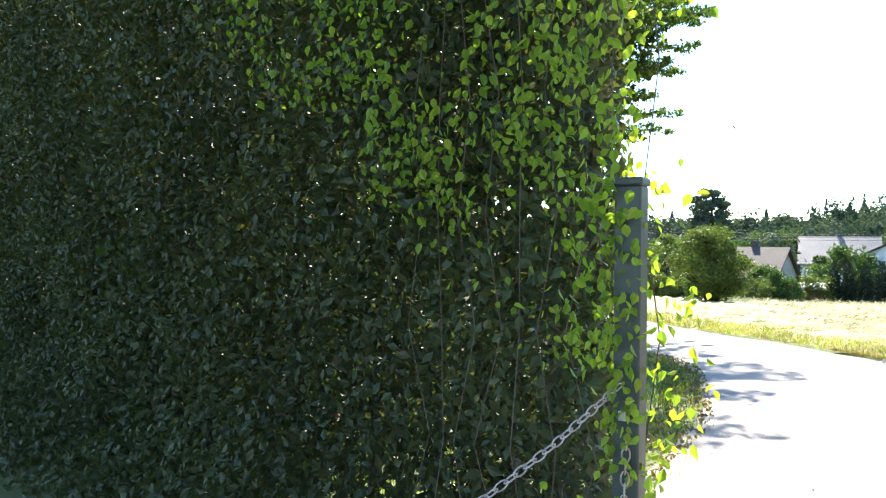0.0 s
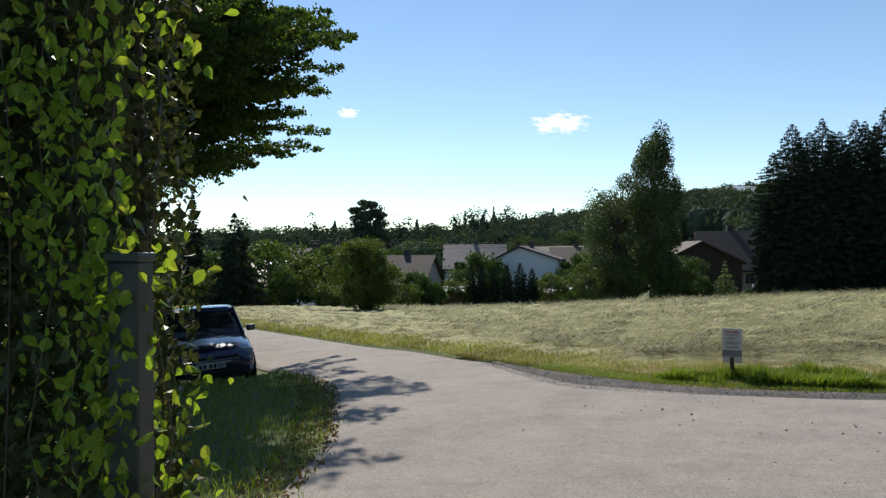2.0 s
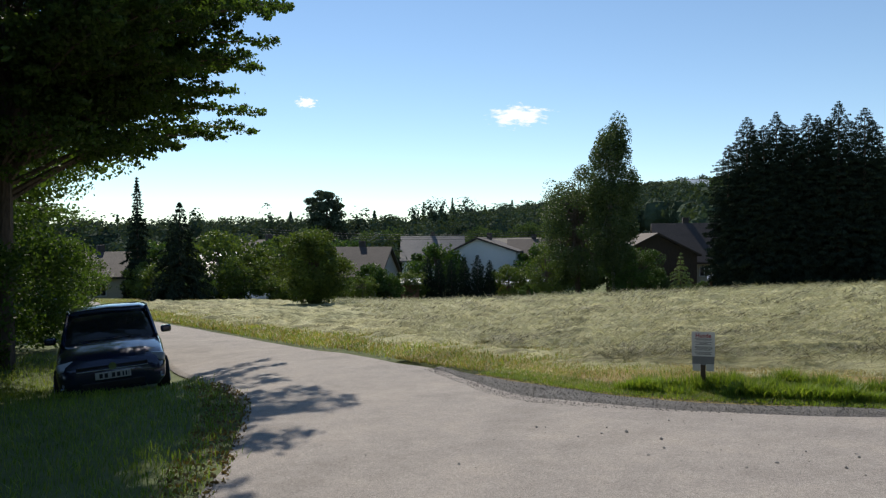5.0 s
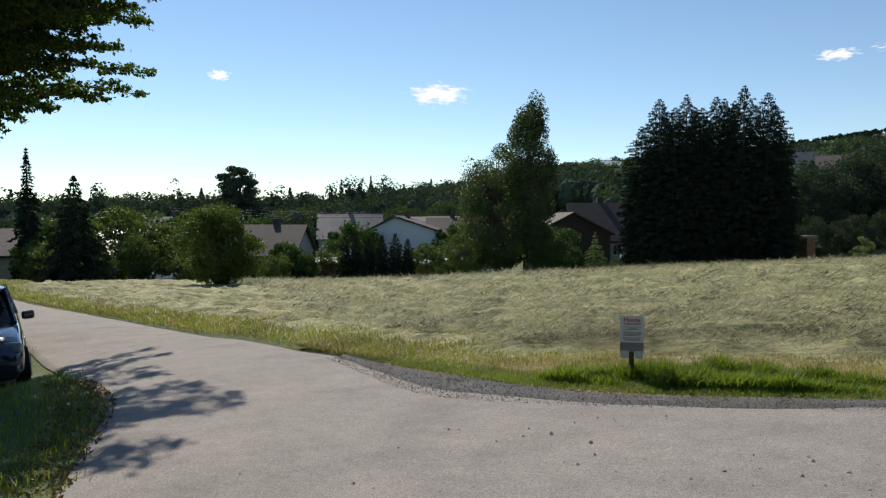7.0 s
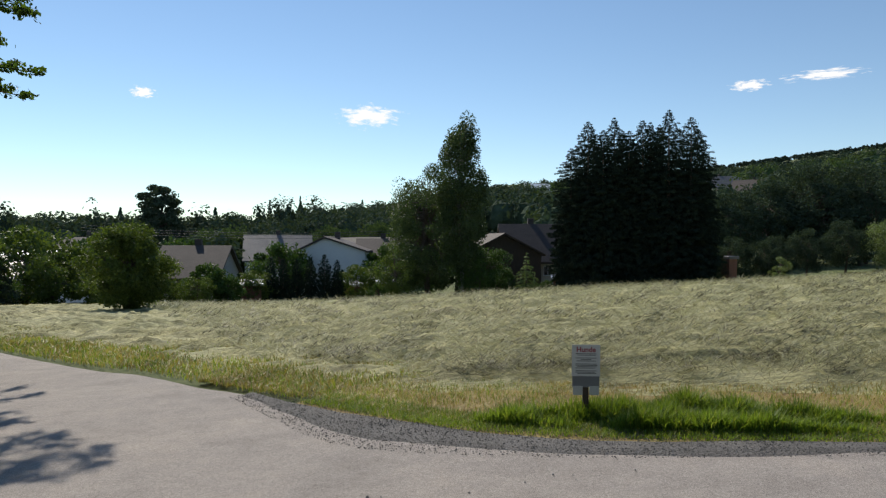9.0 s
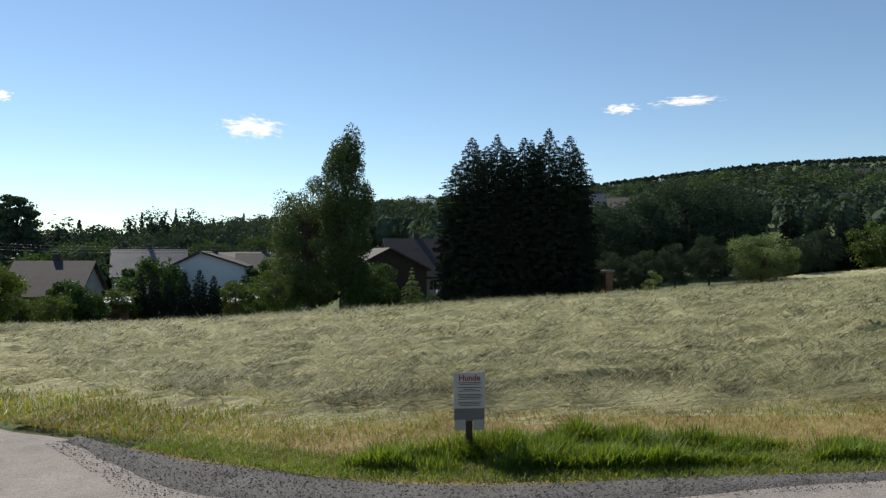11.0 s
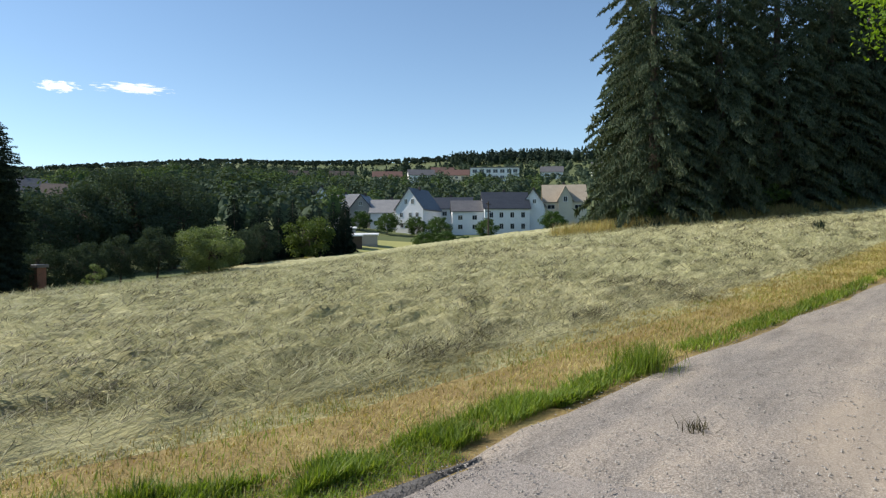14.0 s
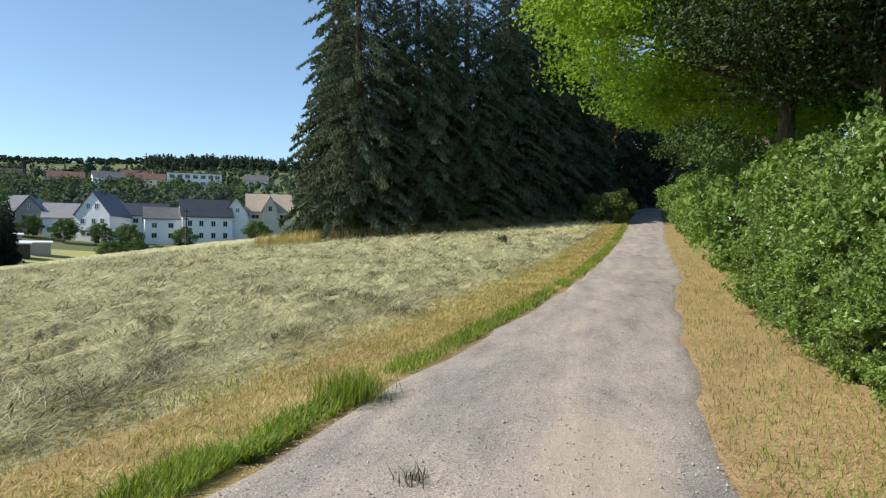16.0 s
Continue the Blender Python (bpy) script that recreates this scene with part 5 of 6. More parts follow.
def car():
    t = thing("car", "dark blue hatchback parked on the grass verge", "car", -6.35, 12.55, -0.91, 36, rx=-2.0, ry=-4.0)
    t.scale = (0.95, 0.95, 0.95)
    def sec(y, w, lo, mid, top):
        half = [(w * 0.86, lo), (w * 0.98, lo + 0.12), (w, mid), (w * 0.975, top - 0.1), (w * 0.90, top - 0.01), (w * 0.55, top + 0.035), (0.001, top + 0.05)]
        return [(x, y, z) for x, z in half] + [(-x, y, z) for x, z in half[::-1]]
    body = part("body", loft([sec(*q) for q in ((-1.99, 0.60, 0.26, 0.42, 0.55), (-1.95, 0.72, 0.22, 0.45, 0.64), (-1.84, 0.79, 0.2, 0.48, 0.72), (-1.6, 0.82, 0.19, 0.5, 0.80), (-1.2, 0.835, 0.19, 0.52, 0.87),
                                             (-0.86, 0.84, 0.19, 0.54, 0.93), (0, 0.845, 0.19, 0.56, 0.96), (1.0, 0.84, 0.19, 0.58, 0.98), (1.6, 0.825, 0.2, 0.6, 1.0), (1.9, 0.78, 0.24, 0.6, 0.97), (1.98, 0.7, 0.3, 0.55, 0.8))]), M_PAINT, t)
    def cab(y, w0, z0, w1, z1):
        half = [(w0, z0), (w0 * 0.5 + w1 * 0.5 + 0.02, (z0 + z1) / 2), (w1, z1 - 0.03), (w1 * 0.8, z1), (0.001, z1 + 0.02)]
        return [(x, y, z) for x, z in half] + [(-x, y, z) for x, z in half[::-1]]
    part("cabin_glass", loft([cab(*q) for q in ((-0.92, 0.74, 0.90, 0.72, 0.93), (-0.5, 0.77, 0.92, 0.69, 1.2), (-0.12, 0.78, 0.94, 0.64, 1.40), (0.3, 0.78, 0.95, 0.65, 1.435), (1.1, 0.78, 0.96, 0.65, 1.42), (1.6, 0.76, 0.97, 0.62, 1.28), (1.86, 0.71, 0.97, 0.62, 1.02))]), M_CARGLASS, t)
    def rf(y, w, z):
        half = [(w, z - 0.05), (w + 0.01, z - 0.02), (w * 0.82, z + 0.012), (0.001, z + 0.035)]
        return [(x, y, q) for x, q in half] + [(-x, y, q) for x, q in half[::-1]]
    part("roof", loft([rf(*q) for q in ((-0.17, 0.64, 1.395), (-0.05, 0.655, 1.43), (0.3, 0.66, 1.455), (1.1, 0.66, 1.44), (1.45, 0.64, 1.37))]), M_PAINT, t)
    for s in (-1, 1):
        bm = bmesh.new(); cone(bm, (s * 0.74, -0.92, 0.92), (s * 0.65, -0.12, 1.405), 0.035, 0.03, 8); cone(bm, (s * 0.65, -0.12, 1.405), (s * 0.66, 1.3, 1.40), 0.03, 0.03, 8); cone(bm, (s * 0.66, 1.3, 1.40), (s * 0.71, 1.84, 1.0), 0.035, 0.05, 8)
        cone(bm, (s * 0.665, 0.45, 1.42), (s * 0.785, 0.5, 0.95), 0.03, 0.035, 8)
        part("pillar", bm, M_PAINT, t)
        mir = part("mirror", boxbm(s * 0.84 if s > 0 else -1.02, 1.02 if s > 0 else -0.84, -0.68, -0.56, 0.93, 1.06, bevel=0.035), M_PAINT, t)
        part("mirror_glass", boxbm(s * 0.93 - 0.07, s * 0.93 + 0.07, -0.562, -0.553, 0.95, 1.04), M_CHROME, mir)
        bm = bmesh.new()
        box(bm, -0.17, 0.17, -0.05, 0.05, -0.07, 0.07, bevel=0.03, m=pose(s * 0.63, -1.83, 0.665, -18, s * 6, s * -24))
        part("headlight", bm, M_LAMP, t, "clear glass headlight")
        fog = part("fog_lamp", boxbm(s * 0.60 - 0.13, s * 0.60 + 0.13, -1.955, -1.90, 0.35, 0.42, bevel=0.02), M_LAMP, t)
        part("fog_lamp_trim", boxbm(s * 0.60 - 0.16, s * 0.60 + 0.16, -1.95, -1.90, 0.32, 0.345, bevel=0.005), M_CHROME, fog)
        for y in (-1.27, 1.2):
            bm = bmesh.new()
            bmesh.ops.create_cone(bm, cap_ends=True, segments=28, radius1=0.30, radius2=0.30, depth=0.19, matrix=pose(s * 0.77, y, 0.30, 0, 90, 0))
            bmesh.ops.bevel(bm, geom=[e for e in bm.edges if len(e.link_faces) == 2 and e.calc_face_angle(0) > 1], offset=0.025, segments=2, affect="EDGES")
            wh = part("wheel", bm, M_RUBBER, t, "black rubber tyre")
            bm = bmesh.new()
            bmesh.ops.create_cone(bm, cap_ends=True, segments=24, radius1=0.19, radius2=0.17, depth=0.205, matrix=pose(s * 0.77, y, 0.30, 0, 90, 0))
            for k in range(5):
                box(bm, -0.012, 0.012, -0.02, 0.02, 0.03, 0.18, m=pose(s * 0.875, y, 0.30, 72 * k, 0, 0))
            part("rim", bm, M_METAL, wh)
    gr = part("grille", boxbm(-0.52, 0.52, -1.985, -1.90, 0.575, 0.635, bevel=0.012), M_BLACK, t)
    part("grille_trim", boxbm(-0.52, 0.52, -1.992, -1.95, 0.560, 0.572, bevel=0.003), M_CHROME, gr)
    part("lower_grille", boxbm(-0.46, 0.46, -2.0, -1.90, 0.27, 0.38, bevel=0.015), M_BLACK, t)
    bm = bmesh.new(); bmesh.ops.create_cone(bm, cap_ends=True, segments=24, radius1=0.062, radius2=0.058, depth=0.02, matrix=pose(0, -1.995, 0.615, 90)); part("badge", bm, M_CHROME, t, "round chrome badge")
    np_ = part("number_plate", boxbm(-0.26, 0.26, -2.012, -1.99, 0.42, 0.53, bevel=0.004), M_PLATE, t, "white number plate with black characters")
    for a, b in ((-0.20, -0.14), (-0.125, -0.065), (-0.02, 0.04), (0.055, 0.115), (0.135, 0.17), (0.18, 0.215), (0.225, 0.245)):
        part("character", boxbm(a, b - 0.012, -2.0155, -2.0125, 0.44, 0.51), M_INK, np_)
    part("wiper", boxbm(-0.45, 0.3, -0.93, -0.90, 0.955, 0.967), M_BLACK, t)
    for s in (-0.33, 0.33):
        part("head_rest", boxbm(s - 0.13, s + 0.13, 0.05, 0.15, 1.05, 1.24, bevel=0.04), M_BLACK, t)


car()

# ---- notice at the field edge ----
sg = thing("notice_sign", "small white notice on a wooden post in the grass", "sign", 3.03, 9.72, gz(3.03, 9.72), -6)
sg.scale = (0.76, 0.76, 0.79)
M_PAPER = plain("laminated_paper", (0.62, 0.62, 0.60), 0.35, 0, 0.05, 20)
M_GREYB = plain("grey_board", (0.20, 0.20, 0.21), 0.5)
M_RED = plain("red_print", (0.33, 0.05, 0.06), 0.5)
M_FILM = plain("plastic_sleeve", (0.52, 0.52, 0.50), 0.25)
part("post", boxbm(-0.035, 0.035, 0.012, 0.06, -0.3, 0.72, bevel=0.006), M_WOODD, sg)
part("board", boxbm(-0.155, 0.155, -0.004, 0.012, 0.37, 0.84, bevel=0.003), M_GREYB, sg, "grey backing board")
part("sheet", boxbm(-0.162, 0.162, -0.009, -0.0042, 0.495, 0.845, bevel=0.001), M_PAPER, sg, "white printed sheet")
part("sleeve_flap", boxbm(-0.15, -0.038, -0.0085, -0.0042, 0.285, 0.385, bevel=0.001), M_FILM, sg)
part("sleeve_flap", boxbm(0.038, 0.15, -0.0085, -0.0042, 0.285, 0.385, bevel=0.001), M_FILM, sg)
fc = bpy.data.curves.new("heading", "FONT")
fc.body, fc.size, fc.align_x, fc.extrude, fc.offset = "Hunde", 0.082, "CENTER", 0.001, 0.002
fo = bpy.data.objects.new("heading", fc)
hm = bpy.data.meshes.new_from_object(fo)
hm.transform(Matrix.Translation((0, -0.0105, 0.765)) @ pose(0, 0, 0, 90))
part("heading", hm, M_RED, sg, "red heading")
for z, a, b in ((0.742, -0.12, 0.12), (0.727, -0.10, 0.11), (0.695, -0.12, 0.12), (0.678, -0.06, 0.06), (0.662, -0.11, 0.11), (0.628, -0.12, 0.12), (0.613, -0.12, 0.13), (0.598, -0.1, 0.12), (0.583, -0.12, 0.1), (0.552, -0.12, 0.12), (0.537, -0.12, 0.1), (0.522, -0.1, 0.12)):
    part("text_line", boxbm(a, b, -0.0105, -0.0092, z, z + 0.006), M_INK, sg)

# ---- grass, hay and stones ----
def stuff(name, label, vf, mat, category="grass"):
    return tagged(part(name, mesh_np(name, *vf), mat), label, category, kind="stuff")


def along(pts, n, lo, hi, r, skew=1.0, bias=1.0):
    """Random places beside a line: lo to hi metres to its left-hand side."""
    c = curve_through(pts, 900)
    t = np.gradient(c, axis=0)
    t = t / np.hypot(*t.T)[:, None]
    u = r.uniform(0, 1, n) ** bias * 898
    i = u.astype(int)
    f = (u - i)[:, None]
    p = c[i] * (1 - f) + c[i + 1] * f
    k = lo + (hi - lo) * r.uniform(0, 1, n) ** skew
    q = p + np.stack([-t[i, 1], t[i, 0]], 1) * k[:, None]
    return q


def on_ground(q, lift=-0.02):
    return np.column_stack([q, G(q[:, 0], q[:, 1]) + lift])


rg = np.random.default_rng(123)
NORTH = [(-1.45, 13.0), (0.35, 11.3), (1.45, 10.25), (2.35, 9.55), (4.1, 8.9), (6.3, 8.42), (7.6, 8.34), (9.3, 8.14), (13, 7.66), (20, 6.86), (38, 5.34), (67, 3.14)]
NEARN = NORTH[1:6]
q = along(NEARN, 60000, 0.12, 0.85, rg)
q = q[q[:, 1] < np.interp(q[:, 0], [4.2, 5.2, 6.4], [9.9, 9.2, 8.85])]
q = q[vnoise(q[:, 0] * 3.3, q[:, 1] * 3.9, 8) > rg.uniform(0.1, 0.5, len(q)) + 0.2 * smooth(2.0, 0.6, q[:, 0]) + 0.16 * smooth(5.0, 6.6, q[:, 0])]
hv = (0.08 + 0.22 * vnoise(q[:, 0] * 3.3, q[:, 1] * 3.9, 8) ** 1.5) * np.interp(q[:, 0], [0.4, 2.4, 4.6, 6.5], [0.5, 1.0, 0.8, 0.42])
stuff("verge_grass", "long bright green grass tufts along the verge", blades(on_ground(q), hv, 0.010, rg, 0.6), M_GRASS)
q = along(NORTH[5:7], 4200, 0.05, 0.42, rg)
q = q[vnoise(q[:, 0] * 3.1, q[:, 1] * 2.9, 14) > rg.uniform(0.2, 0.6, len(q))]
stuff("tuft_grass", "bright green grass tufts where the track begins", blades(on_ground(q), 0.12, 0.009, rg, 0.7), M_GRASS)
q = along(NORTH[6:], 16000, -0.02, 0.32, rg, 1.0, 2.2)
q = q[vnoise(q[:, 0] * 1.9, q[:, 1] * 2.9, 10) > rg.uniform(0.3, 0.65, len(q))]
stuff("edge_grass", "low green grass tufts edging the gravel track", blades(on_ground(q), 0.075 + 0.003 * q[:, 0], 0.008 + 0.0006 * q[:, 0], rg, 0.8), M_GRASS)
q = along(NEARN, 16000, -0.12, 0.38, rg)
stuff("short_grass", "short yellow-green grass beside the gravel edge", blades(on_ground(q), 0.06, 0.007, rg, 0.9), M_GRASS)
q = along(NORTH, 30000, 0.3, 1.8, rg, 1.2, 1.7)
q = q[vnoise(q[:, 0] * 1.1, q[:, 1] * 2.0, 12) > rg.uniform(0.3, 0.6, len(q))]
stuff("green_grass", "thin green blades among the dry grass", blades(on_ground(q), 0.075, 0.007, rg, 1.0), M_GRASS)
q = along(NORTH, 95000, 0.1, 2.1, rg, 1.2, 1.7)
d = np.hypot(q[:, 0] - 3, q[:, 1] - 6)
stuff("dry_grass", "short dry yellow-brown grass strip beside the track", blades(on_ground(q), 0.045 + 0.002 * d, 0.0055 + 0.0006 * d, rg, 1.3), M_DRY)
LANE_N = [(-42, 60), (-25, 38), (-15, 26.1), (-8.3, 19.5), (-4.1, 15.5), (-2.65, 14.3), (-1.45, 13.05), (0.3, 11.3)]
q = along(LANE_N, 15000, 0.0, 2.2, rg, 1.0, 0.5)
q2 = along(LANE_N, 25000, 0.0, 2.6, rg, 1.0, 0.5)
d = np.hypot(q[:, 0] - 3, q[:, 1] - 3)
stuff("lane_grass", "yellow-green short grass beside the lane", blades(on_ground(q), 0.07 + 0.003 * d, 0.008 + 0.0009 * d, rg, 0.8), M_GRASS)
d = np.hypot(q2[:, 0] - 3, q2[:, 1] - 3)
stuff("lane_dry_grass", "dry yellow grass beside the lane", blades(on_ground(q2), 0.07 + 0.003 * d, 0.008 + 0.0009 * d, rg, 0.8), M_DRY)


def hay():
    n = 320000
    a = radians(-25) + rg.uniform(0, 1, n) * radians(118)
    d = 3.5 + 62 * rg.uniform(0, 1, n) ** 1.9
    x, y = 3 + d * np.sin(a), 6.0 + d * np.cos(a)
    edge = np.interp(x, [-14, -7, -1.4, 1, 2.5, 7.2, 10.6, 23.4, 55, 74], [27.5, 20.5, 15.0, 12.6, 11.8, 10.0, 9.6, 8.2, 5.6, 4])
    north = np.interp(x, [-14, -6, 3, 16, 29, 40, 58], [58, 66, 68, 68, 65, 71, 78])
    k = (y > edge + rg.normal(0, 0.25, n)) & (y < north)
    k &= hay_height(x, y) + rg.normal(0, 0.04, n) > 0.05
    x, y, d = x[k], y[k], d[k]
    lift = hay_height(x, y) + 0.02 * rg.uniform(-0.6, 1, len(x))
    c = np.column_stack([x, y, G(x, y) + lift])
    t = rg.normal(0, 0.9, len(x)) + np.where(rg.uniform(size=len(x)) < 0.5, 0, np.pi)
    lie = np.column_stack([np.cos(t), np.sin(t), np.zeros(len(x))])
    return blades(c, 0.20 + 0.008 * d, 0.0055 + 0.00042 * d, rg, 0.35, lie=lie)


stuff("hay", "loose drying hay strewn over the mown field", hay(), M_STRAW, "hay")


def heap(x, y, s, mat, label, seed):
    r = np.random.default_rng(seed)
    n = 420
    p = r.normal(size=(n, 3)) * np.array([s, s * 0.6, 0.06])
    c = np.column_stack([x + p[:, 0], y + p[:, 1], G(x + p[:, 0], y + p[:, 1]) + 0.04 + np.abs(p[:, 2])])
    t = r.uniform(0, 6.28, n)
    stuff("hay_heap", label, blades(c, 0.22, 0.008, r, 0.5, lie=np.column_stack([np.cos(t), np.sin(t), np.zeros(n)])), mat, "hay")


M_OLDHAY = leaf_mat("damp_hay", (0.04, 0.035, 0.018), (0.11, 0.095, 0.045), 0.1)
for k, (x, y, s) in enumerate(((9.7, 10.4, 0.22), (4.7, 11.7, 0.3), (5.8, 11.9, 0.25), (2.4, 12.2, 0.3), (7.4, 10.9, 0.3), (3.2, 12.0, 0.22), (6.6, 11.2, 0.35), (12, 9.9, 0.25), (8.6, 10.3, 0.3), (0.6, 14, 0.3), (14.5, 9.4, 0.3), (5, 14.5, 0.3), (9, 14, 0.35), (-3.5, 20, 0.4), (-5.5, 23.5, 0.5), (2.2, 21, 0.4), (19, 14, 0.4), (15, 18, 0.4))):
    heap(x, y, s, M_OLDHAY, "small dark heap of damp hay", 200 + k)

def damp_flecks():
    """Small dark tangles between the rolls of hay, all over the field."""
    r = np.random.default_rng(411)
    n = 1700
    a = radians(-25) + r.uniform(0, 1, n) * radians(118)
    d = 4.0 + 60 * r.uniform(0, 1, n) ** 1.25
    x, y = 3 + d * np.sin(a), 6.0 + d * np.cos(a)
    edge = np.interp(x, [-14, -7, -1.4, 1, 2.5, 7.2, 10.6, 23.4, 55, 74], [27.5, 20.5, 15.0, 12.8, 12.0, 10.2, 9.8, 8.4, 5.8, 4])
    north = np.interp(x, [-14, -6, 3, 16, 29, 40, 58], [57, 65, 67, 67, 64, 70, 77])
    k = (y > edge) & (y < north)
    x, y, d = x[k], y[k], d[k]
    m = 34
    size = (0.09 + 0.20 * r.uniform(0, 1, len(x)) ** 2 + 0.004 * d)[:, None]
    X = (x[:, None] + r.normal(0, 1, (len(x), m)) * size).ravel()
    Y = (y[:, None] + r.normal(0, 1, (len(x), m)) * size * 0.45).ravel()
    D = np.repeat(d, m)
    t = r.normal(0, 0.8, len(X))
    c = np.column_stack([X, Y, G(X, Y) + hay_height(X, Y) + 0.02])
    return blades(c, 0.12 + 0.005 * D, 0.008 + 0.0012 * D, r, 0.4, lie=np.column_stack([np.cos(t), np.sin(t), np.zeros(len(X))]))


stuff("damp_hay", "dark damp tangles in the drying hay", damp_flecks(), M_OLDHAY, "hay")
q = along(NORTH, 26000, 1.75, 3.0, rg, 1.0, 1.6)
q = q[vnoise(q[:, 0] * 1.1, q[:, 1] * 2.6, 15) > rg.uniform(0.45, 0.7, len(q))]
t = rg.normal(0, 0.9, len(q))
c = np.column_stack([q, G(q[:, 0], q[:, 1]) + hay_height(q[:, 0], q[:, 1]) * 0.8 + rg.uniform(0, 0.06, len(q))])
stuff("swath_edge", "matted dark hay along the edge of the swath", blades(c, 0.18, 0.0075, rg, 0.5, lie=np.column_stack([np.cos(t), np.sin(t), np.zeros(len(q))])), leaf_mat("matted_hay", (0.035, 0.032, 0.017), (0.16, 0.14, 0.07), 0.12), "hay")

# shaded verge under the lane trees
q = np.column_stack([rg.uniform(-9.5, 0.2, 60000), rg.uniform(2.6, 14.5, 60000)])
edge = np.interp(q[:, 1], [2.6, 3.0, 4.5, 6.0, 7.3, 9.5, 11.6, 15.3], [-0.3, -0.5, -0.85, -1.05, -1.5, -2.45, -4.2, -7.4])
q = q[(q[:, 0] < edge - 0.05 + rg.normal(0, 0.14, len(q))) & ~((np.abs(q[:, 0] + 5.2) < 0.9) & (q[:, 1] > 10.6))]
stuff("shaded_grass", "soft green grass on the shaded verge", blades(on_ground(q), 0.10, 0.010, rg, 0.7), M_GRASS)
q = along([(-0.5, 2.8), (-0.85, 4.5), (-1.05, 6.0), (-1.5, 7.3), (-2.45, 9.5), (-3.6, 10.9)], 1800, -0.1, 0.45, rg)
stuff("leaf_litter", "dry brown leaves and straw on the verge edge", leaves(on_ground(q, 0.02), 0.05, rg, 0.5), leaf_mat("dead_leaf", (0.12, 0.08, 0.04), (0.26, 0.18, 0.09), 0.2))
# dry strip below the track hedge
SOUTH = [(6.0, 5.6), (7.2, 5.5), (9.0, 5.37), (11.8, 5.16), (18.6, 4.52), (25, 3.67), (46, 2.0), (64, 0.3)]
q = np.vstack([along(SOUTH, 34000, -1.2, 0.12, rg, 1.0, 2.0), along(SOUTH, 2600, 0.0, 0.45, rg, 1.6, 2.0)])
stuff("dry_strip", "orange-brown dead grass below the hedge", blades(on_ground(q), 0.04, 0.006, rg, 1.6), leaf_mat("dead_grass", (0.30, 0.19, 0.085), (0.53, 0.40, 0.20), 0.2, tint=(0.3, 0.26, 0.08)))
q = along(SOUTH, 11000, -1.7, 0.04, rg, 0.8, 1.8)
stuff("hedge_grass", "thin green grass below the hedge", blades(on_ground(q), 0.085, 0.008, rg, 1.0), M_GRASS)
# tall pale grass at the wood edge and the far field edge
q = along([(50.5, 30), (54, 26), (58.5, 20), (64, 14), (70, 9.5), (76, 6.2), (82, 4)], 15000, -1.6, 1.4, rg)
stuff("tall_grass", "tall pale seeding grass at the wood edge", blades(on_ground(q), 1.05, 0.03, rg, 0.35), M_DRY)
q = along([(-24, 44.5), (-14, 60), (-6, 67.8), (3, 68.8), (14, 69.0), (30, 66.5), (40, 72), (58, 79), (72, 78)], 12000, -0.6, 1.6, rg)
stuff("field_border_grass", "tall dry grass along the far field edge", blades(on_ground(q), 0.3, 0.03, rg, 0.4), M_DRY)
# weeds
for k, (x, y, n, h) in enumerate(((7.35, 7.25, 60, 0.13), (9.1, 8.2, 600, 0.27), (41, 10.9, 120, 0.7))):
    r = np.random.default_rng(300 + k)
    p = r.normal(0, 0.05 if k == 0 else 0.13, (n, 2)) + np.array([x, y])
    stuff("weed_tuft", ("dry weed tuft on the track", "green grass tuft at the track edge", "dark thistle standing in the mown field")[k], blades(on_ground(p), h, 0.008 if k < 2 else 0.04, r, 0.6), (M_OLDHAY, M_GRASS, M_NEEDLE)[k])


def pebbles(n, where, s0, s1, seed, crowned=False):
    r = np.random.default_rng(seed)
    q = where(r, n)
    lift = np.full(len(q), 0.014)
    if crowned:
        south = np.interp(q[:, 0], [p[0] for p in TRACK_S], [p[1] for p in TRACK_S])
        lift = 0.016 + 0.05 * np.sin(np.pi * np.clip((q[:, 1] - south) / 2.75, 0, 1)) * smooth(4.6, 9.6, q[:, 0])
    base = np.array([(1, 0, 0), (-1, 0, 0), (0, 1, 0), (0, -1, 0), (0, 0, 0.8), (0, 0, -0.6)], float)
    tri = np.array([(0, 2, 4), (2, 1, 4), (1, 3, 4), (3, 0, 4), (2, 0, 5), (1, 2, 5), (3, 1, 5), (0, 3, 5)])
    s = s0 + (s1 - s0) * r.uniform(0, 1, (len(q), 1, 1)) ** 3
    v = base[None] * s * r.uniform(0.6, 1.3, (len(q), 6, 1)) + on_ground(q, lift)[:, None]
    return v.reshape(-1, 3), (tri[None] + 6 * np.arange(len(q))[:, None, None]).reshape(-1, 3)


stuff("loose_gravel", "loose dark gravel stones along the lane bend", pebbles(12000, lambda r, n: along(GRAVEL_IN[::-1], n, -0.12, 0.75, r), 0.003, 0.009, 1), M_GRAVEL, "gravel")
stuff("track_gravel", "small stones scattered over the track", pebbles(9000, lambda r, n: along(TRACK_S[1:6], n, 0.05, 2.7, r, 1.0, 1.6), 0.003, 0.011, 2, True), M_STONE, "gravel")
stuff("lane_stones", "a few loose stones on the asphalt", pebbles(260, lambda r, n: np.column_stack([r.uniform(-0.2, 5, n), r.uniform(2.5, 8.4, n)]), 0.006, 0.02, 3), M_STONE, "gravel")

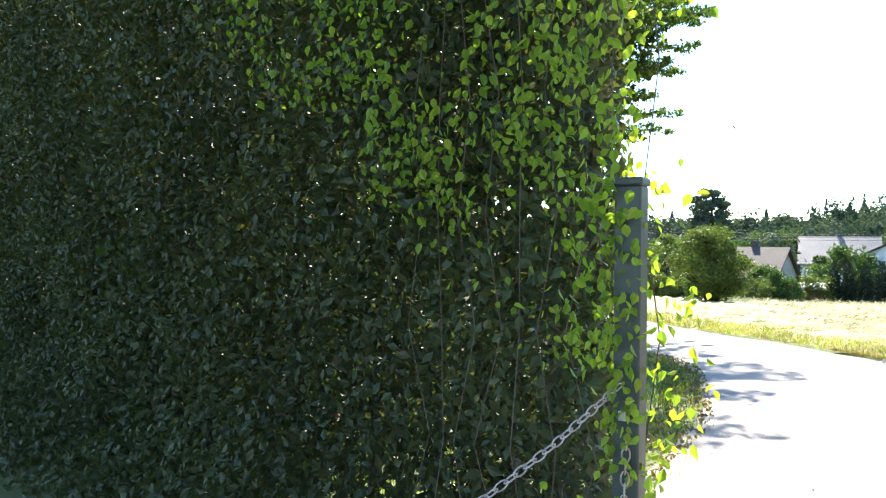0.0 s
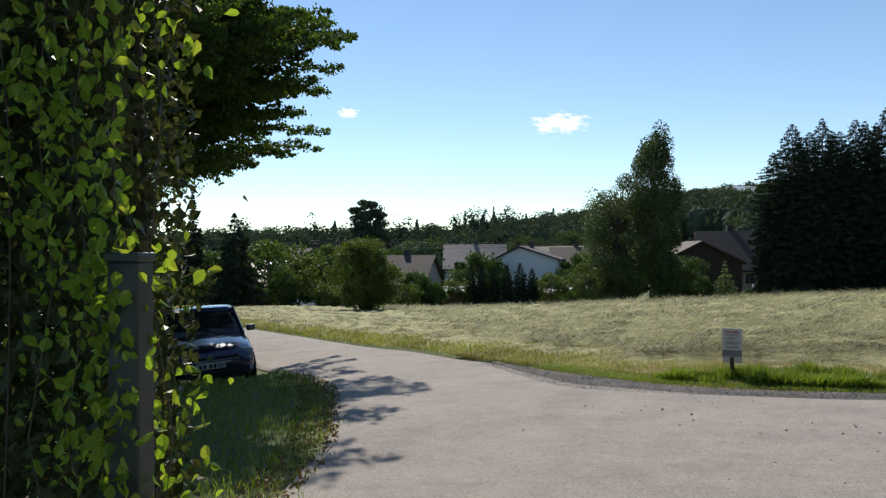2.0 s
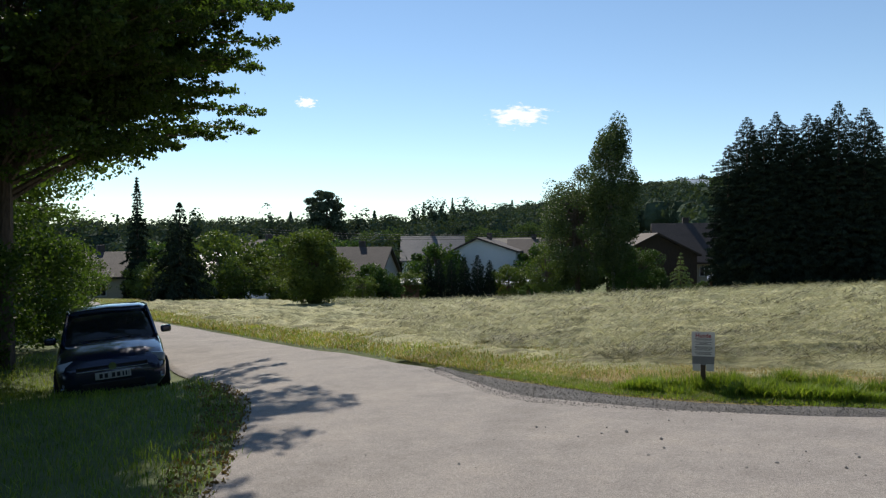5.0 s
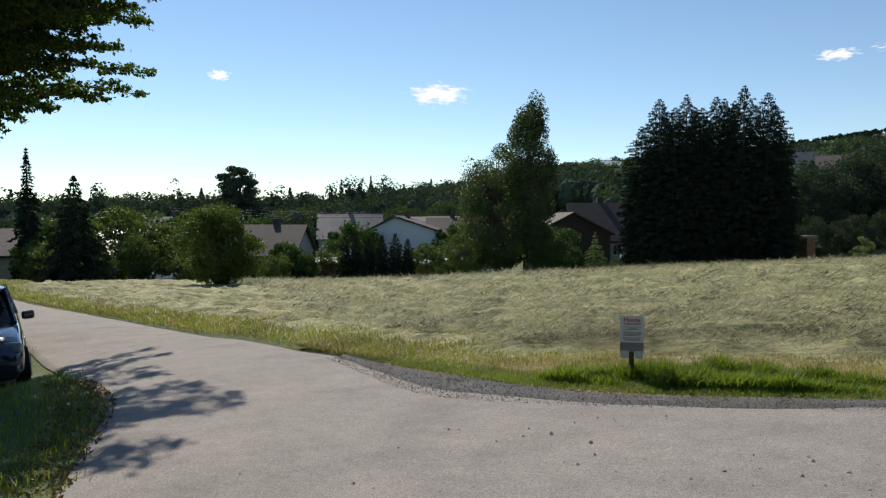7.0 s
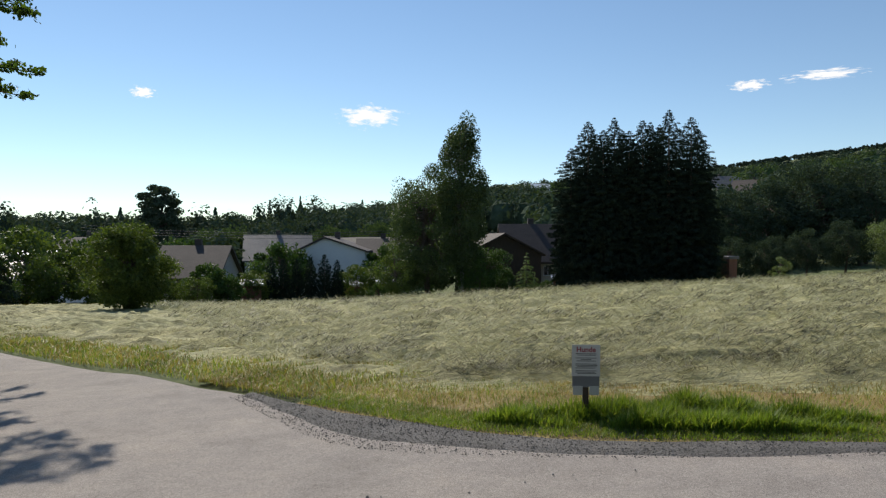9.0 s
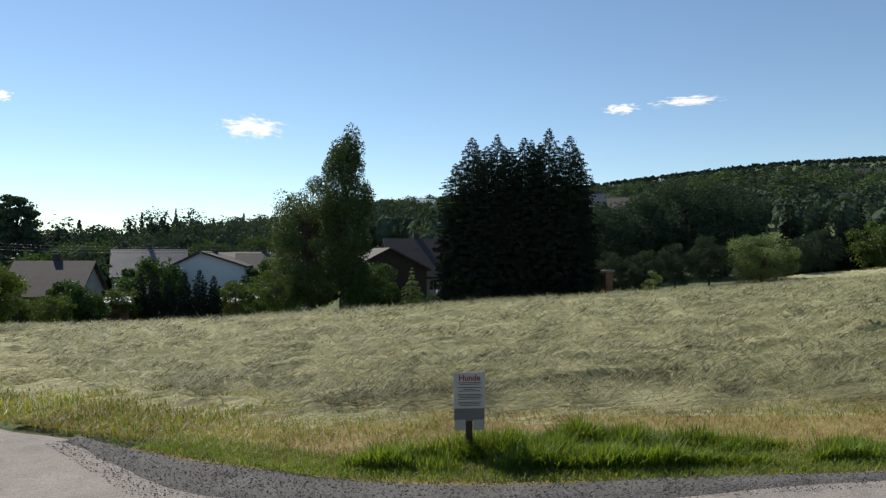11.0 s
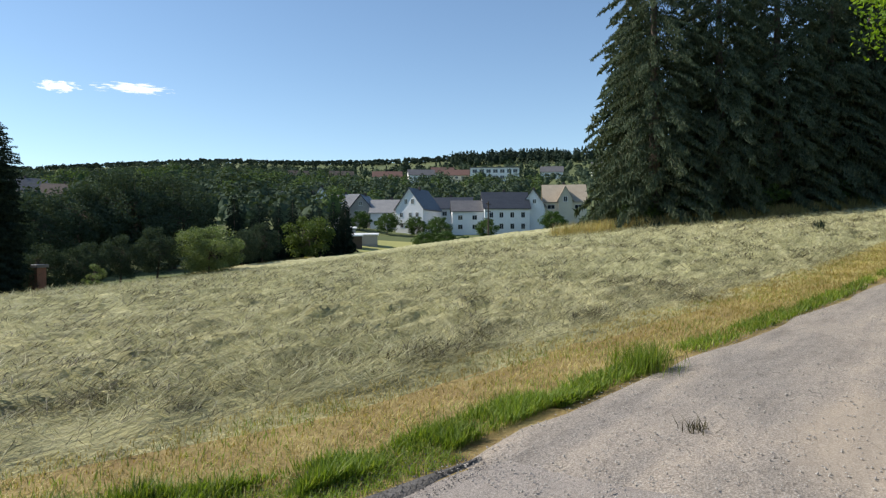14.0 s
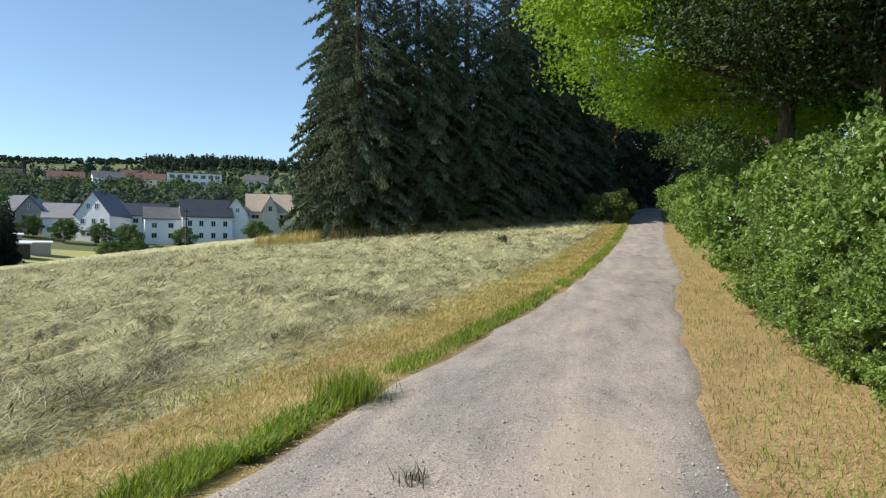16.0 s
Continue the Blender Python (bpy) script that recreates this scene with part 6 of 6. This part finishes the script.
# ---- clouds far away ----
def cloud_mat(seed):
    def build(nt, b):
        tc = nt.nodes.new("ShaderNodeTexCoord")
        n = node(nt, "ShaderNodeTexNoise", Scale=2.6, Detail=6, Roughness=0.6)
        mp = nt.nodes.new("ShaderNodeMapping")
        mp.inputs["Location"].default_value = (seed, seed * 1.7, 0)
        nt.links.new(tc.outputs["Object"], mp.inputs["Vector"])
        nt.links.new(mp.outputs["Vector"], n.inputs["Vector"])
        ln = nt.nodes.new("ShaderNodeVectorMath"); ln.operation = "LENGTH"
        nt.links.new(tc.outputs["Object"], ln.inputs[0])
        sub = nt.nodes.new("ShaderNodeMath"); sub.operation = "SUBTRACT"
        nt.links.new(n.outputs["Fac"], sub.inputs[0])
        mul = nt.nodes.new("ShaderNodeMath"); mul.operation = "MULTIPLY"; mul.inputs[1].default_value = 0.42
        nt.links.new(ln.outputs["Value"], mul.inputs[0])
        nt.links.new(mul.outputs[0], sub.inputs[1])
        mr = nt.nodes.new("ShaderNodeMapRange")
        mr.inputs["From Min"].default_value, mr.inputs["From Max"].default_value = 0.14, 0.36
        nt.links.new(sub.outputs[0], mr.inputs["Value"])
        em = node(nt, "ShaderNodeEmission", Color=(1.0, 0.98, 0.96, 1), Strength=1.25)
        tr = nt.nodes.new("ShaderNodeBsdfTransparent")
        mx = nt.nodes.new("ShaderNodeMixShader")
        nt.links.new(mr.outputs["Result"], mx.inputs["Fac"])
        nt.links.new(tr.outputs["BSDF"], mx.inputs[1])
        nt.links.new(em.outputs["Emission"], mx.inputs[2])
        nt.links.new(mx.outputs["Shader"], nt.nodes["Material Output"].inputs["Surface"])
    return material("cloud", build)


for k, (az, el, w, h) in enumerate(((-3.9, 9.9, 125, 46), (-21.0, 10.9, 48, 22), (25.6, 11.4, 70, 22), (30.6, 11.7, 130, 20))):
    d = 2600
    p = Vector((math.sin(radians(az)) * d, math.cos(radians(az)) * d, math.tan(radians(el)) * d))
    bm = bmesh.new()
    bmesh.ops.create_grid(bm, x_segments=2, y_segments=2, size=1.5)
    ob = part("cloud", bm, cloud_mat(3.1 * k + 1))
    ob.matrix_world = Matrix.Translation(p) @ (Vector((2, 4, 1.5)) - p).to_track_quat("Z", "Y").to_matrix().to_4x4() @ Matrix.Diagonal((w, h, 1, 1))
    ob.visible_shadow = False
    tagged(ob, "small white fair-weather cloud", "cloud", kind="structure")
